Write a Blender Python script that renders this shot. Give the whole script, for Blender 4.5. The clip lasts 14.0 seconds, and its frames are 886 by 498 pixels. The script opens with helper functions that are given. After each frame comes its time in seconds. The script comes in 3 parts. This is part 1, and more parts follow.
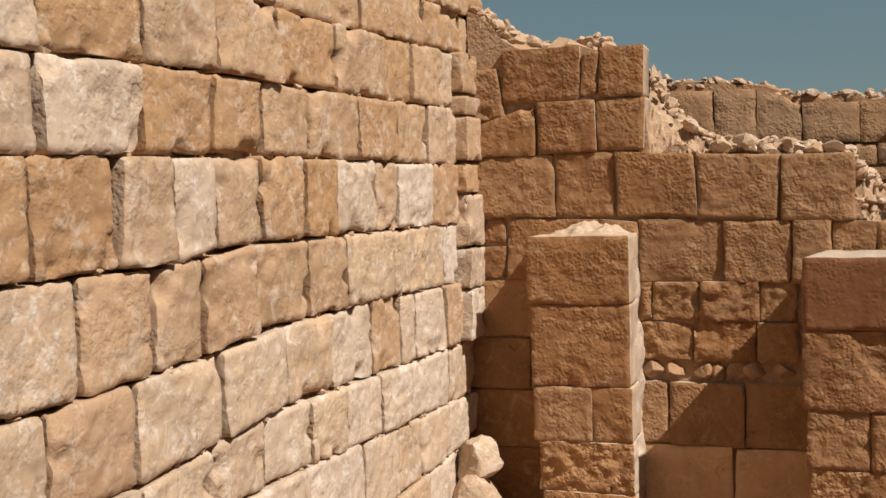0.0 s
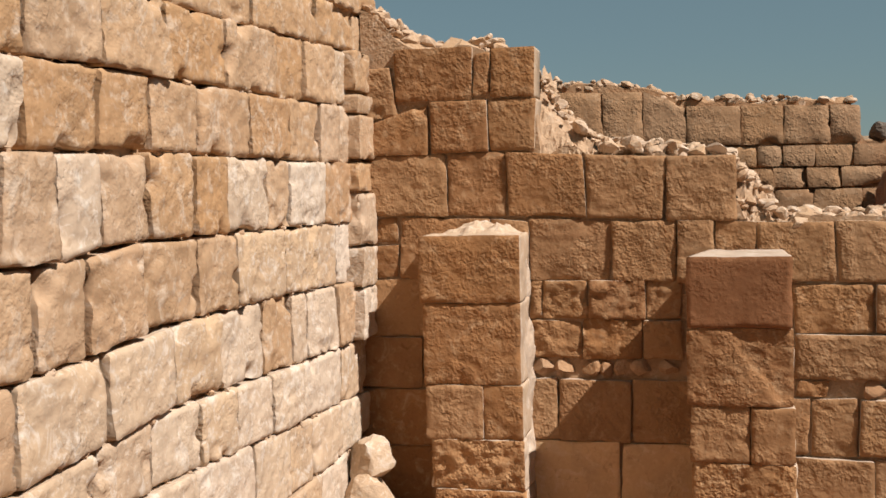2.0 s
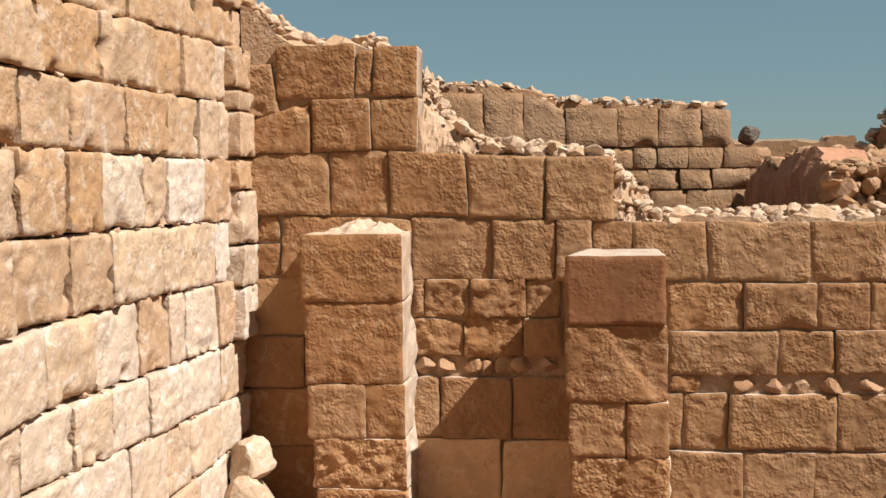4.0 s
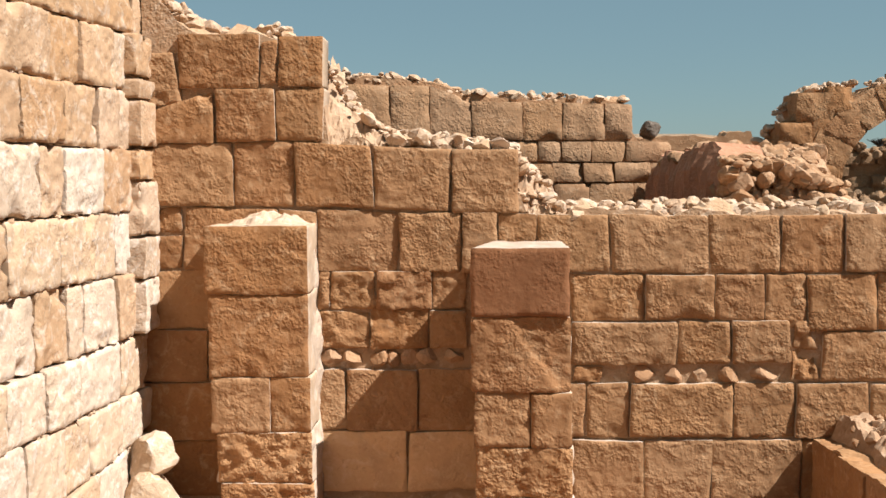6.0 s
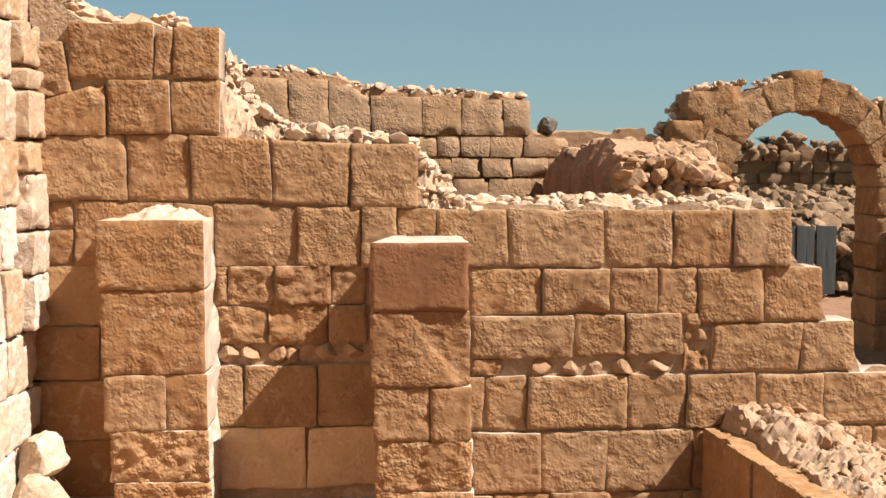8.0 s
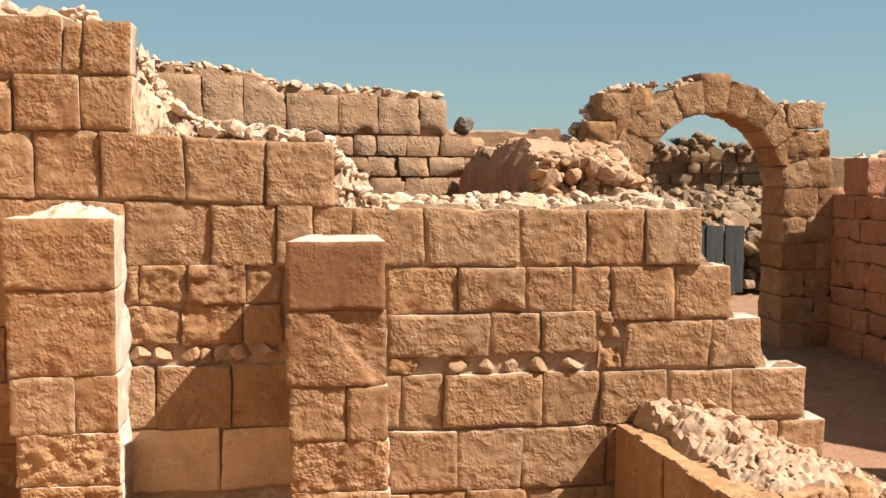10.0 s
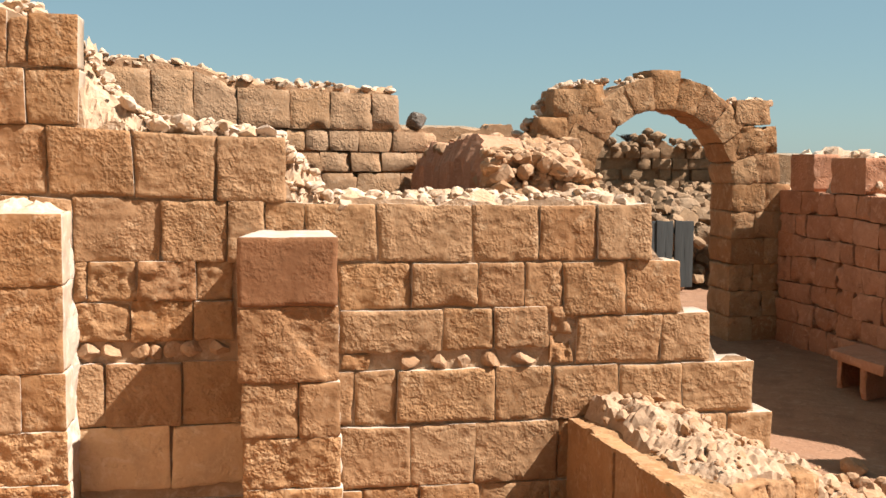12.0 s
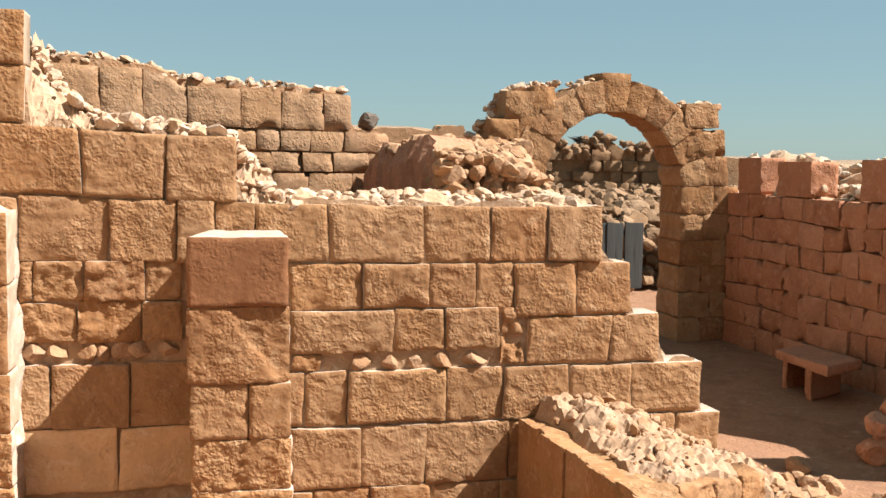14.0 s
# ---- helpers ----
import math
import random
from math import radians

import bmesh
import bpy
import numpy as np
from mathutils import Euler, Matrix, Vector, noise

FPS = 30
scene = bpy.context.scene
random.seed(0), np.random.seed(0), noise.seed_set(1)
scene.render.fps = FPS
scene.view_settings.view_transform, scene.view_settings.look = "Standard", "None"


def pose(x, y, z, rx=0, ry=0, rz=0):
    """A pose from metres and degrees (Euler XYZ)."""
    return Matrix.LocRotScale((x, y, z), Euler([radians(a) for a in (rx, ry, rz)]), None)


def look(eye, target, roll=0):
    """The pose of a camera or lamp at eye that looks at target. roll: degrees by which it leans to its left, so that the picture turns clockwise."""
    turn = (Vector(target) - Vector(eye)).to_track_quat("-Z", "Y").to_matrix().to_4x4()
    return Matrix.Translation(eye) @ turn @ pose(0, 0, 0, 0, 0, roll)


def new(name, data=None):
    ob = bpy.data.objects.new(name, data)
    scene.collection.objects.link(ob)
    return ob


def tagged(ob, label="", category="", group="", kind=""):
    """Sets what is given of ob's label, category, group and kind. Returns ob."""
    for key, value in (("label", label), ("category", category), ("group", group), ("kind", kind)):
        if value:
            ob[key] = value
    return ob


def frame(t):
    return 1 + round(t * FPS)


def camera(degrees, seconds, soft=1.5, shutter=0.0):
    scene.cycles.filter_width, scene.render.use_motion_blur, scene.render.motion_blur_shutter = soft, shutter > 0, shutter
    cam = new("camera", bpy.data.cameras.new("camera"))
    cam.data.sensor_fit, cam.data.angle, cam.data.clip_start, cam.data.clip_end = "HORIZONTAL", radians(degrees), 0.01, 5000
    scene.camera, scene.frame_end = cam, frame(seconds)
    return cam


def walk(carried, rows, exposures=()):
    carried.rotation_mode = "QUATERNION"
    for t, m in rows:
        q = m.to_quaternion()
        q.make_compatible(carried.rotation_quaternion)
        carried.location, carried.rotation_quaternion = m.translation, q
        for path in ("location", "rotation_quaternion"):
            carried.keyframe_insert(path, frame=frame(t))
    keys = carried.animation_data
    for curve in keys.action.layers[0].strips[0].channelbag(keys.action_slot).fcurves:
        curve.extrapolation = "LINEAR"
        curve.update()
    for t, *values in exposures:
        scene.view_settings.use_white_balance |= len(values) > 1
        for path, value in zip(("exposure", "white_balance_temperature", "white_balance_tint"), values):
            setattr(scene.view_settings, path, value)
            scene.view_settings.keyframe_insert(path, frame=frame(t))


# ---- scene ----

from math import sin, cos, pi

# ---------------------------------------------------------------- camera
EYE = 2.0
cam = camera(45.09, 14.0, soft=1.6)
# t, pitch, lean, yaw: the camera turns to its right where it stands
ROWS = [
    (0.0, -3.34, 1.78, 18.48), (0.5, -3.41, 1.70, 16.96), (1.0, -3.47, 1.58, 15.62), (1.5, -3.51, 1.47, 14.26),
    (2.0, -3.55, 1.35, 12.73), (2.5, -3.58, 1.22, 11.22), (3.0, -3.60, 1.09, 9.60), (5.5, -3.98, 0.51, 2.52),
    (6.0, -4.21, 0.43, 1.42), (6.5, -4.40, 0.31, 0.03), (7.0, -4.48, 0.25, -1.29), (7.5, -4.53, 0.14, -2.79),
    (8.0, -4.52, 0.06, -3.96), (8.5, -4.50, 0.0, -5.00), (9.0, -4.48, -0.12, -6.33), (11.5, -4.75, -0.42, -10.34),
    (12.0, -4.79, -0.44, -10.97), (12.5, -4.80, -0.52, -11.83), (13.0, -4.79, -0.56, -12.55), (13.5, -4.76, -0.76, -13.11),
    (14.0, -4.72, -0.87, -13.53),
]
EXPOSURES = [(0.0, -0.53, 6600, 12), (1.5, -0.43, 6530, 12), (3.0, -0.19, 6350, 11), (5.5, 0.10, 6200, 10), (6.5, 0.21, 6200, 10), (9.0, 0.42, 6230, 10), (14.0, 0.55, 6250, 10)]
walk(cam, [(t, pose(0, 0, EYE, 90 + p, lean, yaw)) for t, p, lean, yaw in ROWS], EXPOSURES)

# ---------------------------------------------------------------- light
SUN = Vector((1.0, -0.40, 1.28)).normalized()
world = bpy.data.worlds.new("desert_sky")
scene.world = world
world.use_nodes = True
wn, wl = world.node_tree.nodes, world.node_tree.links
sky = wn.new("ShaderNodeTexSky")
sky.sky_type, sky.sun_disc = "NISHITA", False
sky.sun_elevation = math.asin(SUN.z)
sky.sun_rotation = math.atan2(SUN.x, SUN.y)
sky.dust_density, sky.air_density, sky.ozone_density = 0.3, 0.9, 1.5
wn["Background"].inputs["Strength"].default_value = 0.060
tint = wn.new("ShaderNodeMix")
tint.data_type, tint.blend_type = "RGBA", "MULTIPLY"
tint.inputs[0].default_value, tint.inputs[7].default_value = 1.0, (0.96, 1.0, 0.98, 1)
wl.new(sky.outputs["Color"], tint.inputs[6])
haze = wn.new("ShaderNodeMix")
haze.data_type = "RGBA"
haze.inputs[0].default_value, haze.inputs[7].default_value = 0.55, (3.95, 6.0, 6.15, 1)
wl.new(tint.outputs[2], haze.inputs[6])
wl.new(haze.outputs[2], wn["Background"].inputs["Color"])
sun = new("sun", bpy.data.lights.new("sun", "SUN"))
sun.data.energy, sun.data.angle, sun.data.color = 8.5, radians(0.5), (1.0, 0.96, 0.90)
sun.matrix_world = look(SUN * 40, (0, 0, 0))


# ---------------------------------------------------------------- materials
def material(name):
    m = bpy.data.materials.new(name)
    m.use_nodes = True
    return m, m.node_tree.nodes, m.node_tree.links, m.node_tree.nodes["Principled BSDF"]


def mix(n, l, kind, fac, a, b):
    node = n.new("ShaderNodeMix")
    node.data_type, node.blend_type = "RGBA", kind
    for socket, value in ((node.inputs[0], fac), (node.inputs[6], a), (node.inputs[7], b)):
        if isinstance(value, (int, float)):
            socket.default_value = value
        elif isinstance(value, tuple):
            socket.default_value = (*value, 1)
        else:
            l.new(value, socket)
    return node.outputs[2]


def ramp(n, l, value, low, high):
    node = n.new("ShaderNodeMapRange")
    node.inputs["From Min"].default_value, node.inputs["From Max"].default_value = low, high
    l.new(value, node.inputs["Value"])
    return node.outputs["Result"]


def scaled(n, l, value, share):
    node = n.new("ShaderNodeMath")
    node.operation = "MULTIPLY"
    node.inputs[1].default_value = share
    l.new(value, node.inputs[0])
    return node.outputs[0]


def limestone(name, base, pale, dark, relief=1.0, spread=0.8, island=False, pits=0.6, flecks=0.3):
    """Weathered desert limestone: blotches, pale bloom, dark pits, tooled grain."""
    m, n, l, b = material(name)
    where = n.new("ShaderNodeTexCoord").outputs["Object"]
    if island:
        rnd = n.new("ShaderNodeNewGeometry").outputs["Random Per Island"]
    else:
        rnd = n.new("ShaderNodeObjectInfo").outputs["Random"]
    shift = n.new("ShaderNodeVectorMath")
    shift.operation = "MULTIPLY_ADD"
    comb = n.new("ShaderNodeCombineXYZ")
    for i in range(3):
        l.new(rnd, comb.inputs[i])
    l.new(comb.outputs[0], shift.inputs[0])
    shift.inputs[1].default_value = (37.0, 53.0, 71.0)
    l.new(where, shift.inputs[2])
    at = shift.outputs[0]

    def tex(scale, detail, rough=0.6, warp=0.0):
        t = n.new("ShaderNodeTexNoise")
        t.inputs["Scale"].default_value, t.inputs["Detail"].default_value = scale, detail
        t.inputs["Roughness"].default_value, t.inputs["Distortion"].default_value = rough, warp
        l.new(at, t.inputs["Vector"])
        return t.outputs["Fac"]

    def flakes(value, low, high):
        """Flat terraces with short steep rims, as a pick leaves them."""
        node = n.new("ShaderNodeMapRange")
        node.interpolation_type = "SMOOTHSTEP"
        node.inputs["From Min"].default_value, node.inputs["From Max"].default_value = low, high
        l.new(value, node.inputs["Value"])
        return node.outputs["Result"]

    blotch, grain, bloom = tex(3.2, 4, 0.55, 0.6), tex(42, 4, 0.6), tex(8, 6, 0.7, 1.0)
    tone = n.new("ShaderNodeMapRange")
    tone.inputs["To Min"].default_value, tone.inputs["To Max"].default_value = 0.5 - spread / 2, 0.5 + spread / 2
    l.new(rnd, tone.inputs["Value"])
    c = mix(n, l, "MIX", tone.outputs["Result"], dark, pale)
    c = mix(n, l, "MIX", 0.42, c, base)
    # some stones are more ochre than others
    other = n.new("ShaderNodeMath")
    other.operation = "FRACT"
    l.new(scaled(n, l, rnd, 13.7), other.inputs[0])
    c = mix(n, l, "MIX", scaled(n, l, other.outputs[0], 0.55), c, (base[0] * 1.05, base[1] * 0.98, base[2] * 0.82))
    part_of = lambda value, share: scaled(n, l, value, share)
    c = mix(n, l, "MIX", part_of(ramp(n, l, blotch, 0.46, 0.70), 0.7), c, tuple(v * 0.74 for v in base))
    c = mix(n, l, "MIX", part_of(ramp(n, l, bloom, 0.53, 0.66), 0.75), c, pale)
    c = mix(n, l, "MIX", part_of(ramp(n, l, tex(24, 4, 0.6, 0.5), 0.56, 0.68), flecks), c, tuple(min(0.85, v * 1.12) for v in pale))
    c = mix(n, l, "MIX", part_of(ramp(n, l, tex(19, 4, 0.6, 0.8), 0.60, 0.72), 0.5), c, tuple(v * 0.62 for v in dark))
    c = mix(n, l, "OVERLAY", 0.22, c, mix(n, l, "MIX", grain, (0.2, 0.2, 0.2), (0.8, 0.8, 0.8)))
    l.new(c, b.inputs["Base Color"])
    b.inputs["Roughness"].default_value = 0.92
    b.inputs["Specular IOR Level"].default_value = 0.15
    # pick marks, flaked terraces, pits and grain
    vor = n.new("ShaderNodeTexVoronoi")
    vor.inputs["Scale"].default_value = 24
    wob = n.new("ShaderNodeVectorMath")
    wob.operation = "MULTIPLY_ADD"
    noise_c = n.new("ShaderNodeTexNoise")
    noise_c.inputs["Scale"].default_value, noise_c.inputs["Detail"].default_value = 14, 3
    l.new(at, noise_c.inputs["Vector"])
    l.new(noise_c.outputs["Color"], wob.inputs[0])
    wob.inputs[1].default_value = (0.12, 0.12, 0.12)
    l.new(at, wob.inputs[2])
    l.new(wob.outputs[0], vor.inputs["Vector"])
    pit = ramp(n, l, vor.outputs["Distance"], 0.05, 0.42)
    marks = ((flakes(tex(14, 1.5, 0.5, 0.3), 0.40, 0.64), 0.25), (flakes(tex(30, 1.5, 0.5, 0.2), 0.38, 0.62), 0.42), (flakes(tex(55, 1.5, 0.5), 0.36, 0.62), 0.30),
             (tex(150, 2), 0.05), (pit, 0.25 * pits))
    height = None
    for value, weight in marks:
        k = scaled(n, l, value, weight)
        if height is None:
            height = k
        else:
            add = n.new("ShaderNodeMath")
            add.operation = "ADD"
            l.new(height, add.inputs[0]), l.new(k, add.inputs[1])
            height = add.outputs[0]
    # worn smooth here and there
    worn = n.new("ShaderNodeMapRange")
    worn.inputs["From Min"].default_value, worn.inputs["From Max"].default_value = 0.38, 0.60
    worn.inputs["To Min"].default_value, worn.inputs["To Max"].default_value = 0.22, 1.0
    l.new(tex(5, 3, 0.55, 0.4), worn.inputs["Value"])
    times = n.new("ShaderNodeMath")
    times.operation = "MULTIPLY"
    l.new(height, times.inputs[0]), l.new(worn.outputs["Result"], times.inputs[1])
    height = times.outputs[0]
    bump = n.new("ShaderNodeBump")
    bump.inputs["Strength"].default_value, bump.inputs["Distance"].default_value = 1.0, 0.0100 * relief
    l.new(height, bump.inputs["Height"])
    l.new(bump.outputs[0], b.inputs["Normal"])
    return m


GOLD = limestone("golden_limestone", (0.300, 0.153, 0.067), (0.415, 0.255, 0.138), (0.232, 0.101, 0.042), spread=1.0, relief=0.75)
PITTED = limestone("pitted_limestone", (0.36, 0.185, 0.080), (0.46, 0.285, 0.155), (0.26, 0.115, 0.045), relief=1.3, pits=2.2)
CREAM = limestone("cream_limestone", (0.405, 0.247, 0.133), (0.55, 0.43, 0.325), (0.36, 0.193, 0.087), spread=1.0, pits=0.3, relief=0.42, flecks=0.4)
BLEACHED = limestone("bleached_limestone", (0.48, 0.350, 0.245), (0.64, 0.555, 0.465), (0.45, 0.285, 0.160), spread=1.0, pits=0.3, relief=0.42, flecks=0.5)
GREY = limestone("weathered_grey_limestone", (0.33, 0.188, 0.100), (0.42, 0.265, 0.155), (0.25, 0.132, 0.063), relief=0.7)
DUSK = limestone("rosy_limestone", (0.37, 0.168, 0.092), (0.48, 0.252, 0.152), (0.275, 0.11, 0.053), spread=1.0, relief=0.7)
BANKSTONE = limestone("bank_limestone", (0.34, 0.192, 0.102), (0.47, 0.315, 0.20), (0.25, 0.122, 0.056), spread=1.0, island=True, pits=0.3, relief=0.5)
EARTH = limestone("far_earth", (0.26, 0.18, 0.115), (0.32, 0.225, 0.145), (0.21, 0.137, 0.082), relief=3.0)
CLUMP = limestone("mound_earth", (0.33, 0.195, 0.107), (0.49, 0.345, 0.235), (0.21, 0.11, 0.054), relief=0.45)
DARKSTONE = limestone("dark_field_stone", (0.15, 0.115, 0.09), (0.22, 0.18, 0.145), (0.10, 0.075, 0.055))
SMOOTH = limestone("smooth_rosy_limestone", (0.235, 0.103, 0.045), (0.275, 0.130, 0.062), (0.200, 0.082, 0.034), relief=0.35, flecks=0.1, pits=0.1)
DULL = limestone("dull_smooth_limestone", (0.60, 0.39, 0.225), (0.68, 0.48, 0.30), (0.52, 0.30, 0.15), relief=0.6, pits=0.1)
MORTAR = limestone("earth_mortar", (0.38, 0.245, 0.15), (0.53, 0.40, 0.29), (0.28, 0.155, 0.08), relief=0.6)
# pale tone that paints sunlight on block sides and tops; also the lime mortar
LIT_AND_LIME = limestone("sunlit_faces_and_lime_mortar", (0.45, 0.335, 0.245), (0.56, 0.465, 0.38), (0.36, 0.235, 0.15), relief=0.0, pits=0.0)
RUBBLE = limestone("rubble_limestone", (0.43, 0.285, 0.180), (0.61, 0.48, 0.37), (0.33, 0.185, 0.098), spread=1.0, island=True, pits=0.3, relief=0.5)
DARKRUBBLE = limestone("dark_rubble", (0.235, 0.14, 0.077), (0.33, 0.215, 0.13), (0.14, 0.079, 0.042), spread=0.9, island=True)
SAND = limestone("trodden_sand", (0.235, 0.118, 0.066), (0.32, 0.185, 0.112), (0.19, 0.09, 0.046), relief=0.7, pits=0.1)


def plank_material():
    m, n, l, b = material("weathered_dark_wood")
    w = n.new("ShaderNodeTexNoise")
    w.inputs["Scale"].default_value, w.inputs["Detail"].default_value = 6, 6
    mp = n.new("ShaderNodeMapping")
    mp.inputs["Scale"].default_value = (6, 6, 0.6)
    l.new(n.new("ShaderNodeTexCoord").outputs["Object"], mp.inputs["Vector"])
    l.new(mp.outputs[0], w.inputs["Vector"])
    l.new(mix(n, l, "MIX", w.outputs["Fac"], (0.026, 0.027, 0.024), (0.060, 0.058, 0.050)), b.inputs["Base Color"])
    b.inputs["Roughness"].default_value = 0.8
    bp = n.new("ShaderNodeBump")
    bp.inputs["Distance"].default_value = 0.004
    l.new(w.outputs["Fac"], bp.inputs["Height"])
    l.new(bp.outputs[0], b.inputs["Normal"])
    return m


WOOD = plank_material()


# ---------------------------------------------------------------- builders
def hash3(i, j, k):
    h = (i * 374761393 + j * 668265263 + k * 2147483647) & 0xFFFFFFFF
    h = ((h ^ (h >> 13)) * 1274126177) & 0xFFFFFFFF
    return ((h ^ (h >> 16)) & 0xFFFF) / 65535.0


def vnoise(p):
    """Smooth noise in -1..1 at the rows of p."""
    base = np.floor(p).astype(np.int64)
    f = p - base
    f = f * f * (3 - 2 * f)
    out = np.zeros(len(p))
    for a in (0, 1):
        for b in (0, 1):
            for c in (0, 1):
                w = (f[:, 0] if a else 1 - f[:, 0]) * (f[:, 1] if b else 1 - f[:, 1]) * (f[:, 2] if c else 1 - f[:, 2])
                out += w * hash3(base[:, 0] + a, base[:, 1] + b, base[:, 2] + c)
    return out * 2 - 1


def fbm(p, octaves=3):
    return sum(vnoise(p * 2.03 ** o + 17.3 * o) / 1.9 ** o for o in range(octaves))


def mesh_object(name, verts, faces, mat, parent=None, smooth=False):
    me = bpy.data.meshes.new(name)
    me.from_pydata([tuple(v) for v in verts], [], faces)
    me.polygons.foreach_set("use_smooth", [smooth] * len(me.polygons))
    me.materials.append(mat)
    me.update()
    ob = new(name, me)
    if parent:
        ob.parent = parent
    return ob


RNG = np.random.default_rng(7)


def block(parent, face, corners, mat, depth=0.27, proud=0.0, rough=0.0075, edge=0.009, gap=0.0008, cell=0.0165, name="stone", chips=1.0, sides=False, bed=None, notch=None, flank=None):
    """One dressed stone. face(s, z, d) gives the place of a point s along the wall, z high, d into it.
    corners: lower left, lower right, upper right, upper left in (s, z). Its face is uneven, its edges are worn."""
    c = np.array(corners, float)
    wide, high = np.linalg.norm(c[1] - c[0]), np.linalg.norm(c[3] - c[0])
    nx, nz = max(4, min(38, int(wide / cell))), max(4, min(26, int(high / cell)))
    u, v = np.meshgrid(np.linspace(0, 1, nx + 1), np.linspace(0, 1, nz + 1))
    u, v = u.ravel(), v.ravel()
    seed = RNG.uniform(0, 900)
    q = ((1 - u) * (1 - v))[:, None] * c[0] + (u * (1 - v))[:, None] * c[1] + (u * v)[:, None] * c[2] + ((1 - u) * v)[:, None] * c[3]
    mid = c.mean(0)
    du, dv = np.minimum(u, 1 - u) * wide, np.minimum(v, 1 - v) * high
    e = np.minimum(du, dv)
    bed = bed or edge
    corner = np.hypot(np.maximum(edge - du, 0) / edge, np.maximum(bed - dv, 0) / bed)
    p3 = np.stack([q[:, 0] * 1.0, q[:, 1], np.full(len(q), seed)], -1)
    wob = fbm(p3 * 9 + 3, 2)
    fall = np.clip(corner, 0, 1.5) ** 2 * (0.8 + 0.6 * wob) * 0.9 * edge
    chip = np.clip(fbm(p3 * 7 + 31, 2) - 0.35, 0, 1) * 0.05 * chips * np.clip(1 - e / 0.09, 0, 1)
    peck = fbm(p3 * np.array([24, 30, 1]) + 9, 2)
    relief = rough * (0.5 * fbm(p3 * 6, 2) + 0.45 * np.abs(fbm(p3 * 12 + 5, 2)) - 0.75 * np.clip(peck, -0.25, 0.8) - 0.4 * np.abs(fbm(p3 * 4 + 77, 1)))
    tilt = RNG.normal(0, 0.007, 2)
    gap = gap + abs(RNG.normal(0, 0.0016))
    d = np.maximum(fall, 0) + chip - relief - proud + tilt[0] * (u - 0.5) + tilt[1] * (v - 0.5) + RNG.normal(0, 0.005)
    if notch:
        # a flake split off along a slanting line
        u1, v1, u2, v2, deep = notch
        side = ((u - u1) * (v2 - v1) - (v - v1) * (u2 - u1)) / math.hypot(u2 - u1, v2 - v1)
        d = d + deep * np.clip(-side * wide / 0.05, 0, 1) * np.clip(1.2 - v, 0, 1)
    # the outline wavers and shrinks to leave the joint
    way = mid - q
    lng = np.linalg.norm(way, axis=1)[:, None] + 1e-6
    on = (e < 1e-6)[:, None]
    q = q + way / lng * ((gap + 0.003 * (1 + wob) + 0.4 * chip)[:, None] * on)
    sq = (e < 1e-6) & (du < 1e-6) & (dv < 1e-6)
    q[sq] += (way / lng)[sq] * edge * 0.3
    verts = [face(a, b, w) for (a, b), w in zip(q, d)]
    idx = lambda i, j: j * (nx + 1) + i
    faces = [(idx(i, j), idx(i + 1, j), idx(i + 1, j + 1), idx(i, j + 1)) for j in range(nz) for i in range(nx)]
    ring = [idx(i, 0) for i in range(nx)] + [idx(nx, j) for j in range(nz)] + [idx(i, nz) for i in range(nx, 0, -1)] + [idx(0, j) for j in range(nz, 0, -1)]
    steps = (depth,) if not sides else tuple(np.linspace(0, depth, 9)[1:])
    last = list(range(len(verts), len(verts) + len(ring)))
    verts += [verts[r] for r in ring]
    for s in steps:
        start = len(verts)
        for r in ring:
            k = 0.0 if not sides else rough * 1.1 * float(vnoise(np.array([[q[r, 0] * 14 + seed, q[r, 1] * 14, s * 14]]))[0])
            verts.append(face(q[r, 0] - way[r, 0] / lng[r, 0] * k, q[r, 1] - way[r, 1] / lng[r, 0] * k, s))
        this = list(range(start, start + len(ring)))
        for i in range(len(ring)):
            k = (i + 1) % len(ring)
            faces.append((last[i], this[i], this[k], last[k]))
        last = this
    fronts = nx * nz
    faces.append(tuple(reversed(last)))
    a, b2, c2 = (Vector(verts[x]) for x in (idx(0, 0), idx(nx, 0), idx(nx, nz)))
    if (b2 - a).cross(c2 - a).dot(Vector(face(0, 0, -1)) - Vector(face(0, 0, 0))) < 0:
        faces = [tuple(reversed(x)) for x in faces]
    ob = mesh_object(name, verts, faces, mat, parent, smooth=True)
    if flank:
        # sides and top paler than the dressed face: sunlight put into their colour
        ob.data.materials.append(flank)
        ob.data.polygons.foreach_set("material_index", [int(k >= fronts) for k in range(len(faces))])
    return ob


def level(z, s):
    """Height of a bed at s: z is a number or a few (s, z) stations."""
    if isinstance(z, (int, float)):
        return z
    return float(np.interp(s, [a for a, _ in z], [b for _, b in z]))


def course(parent, face, low, high, joints, mat, loose=0.01, seam=0.0, **how):
    """A course of stones between two beds, with its upright joints at the given places.
    mat: one material, or two and the share of the first."""
    for a, b in zip(joints[:-1], joints[1:]):
        t1, t2 = RNG.normal(0, 0.006, 2)
        a, b = a + seam, b - seam
        j = RNG.normal(0, 0.004, 4)
        stone_mat = mat if not isinstance(mat, tuple) else mat[0] if RNG.random() < mat[2] else mat[1]
        block(parent, face, [(a + t1, level(low, a) + j[0]), (b + t2, level(low, b) + j[1]), (b - t2, level(high, b) + j[2]), (a - t1, level(high, a) + j[3])],
              stone_mat, proud=RNG.uniform(-loose, loose), **how)


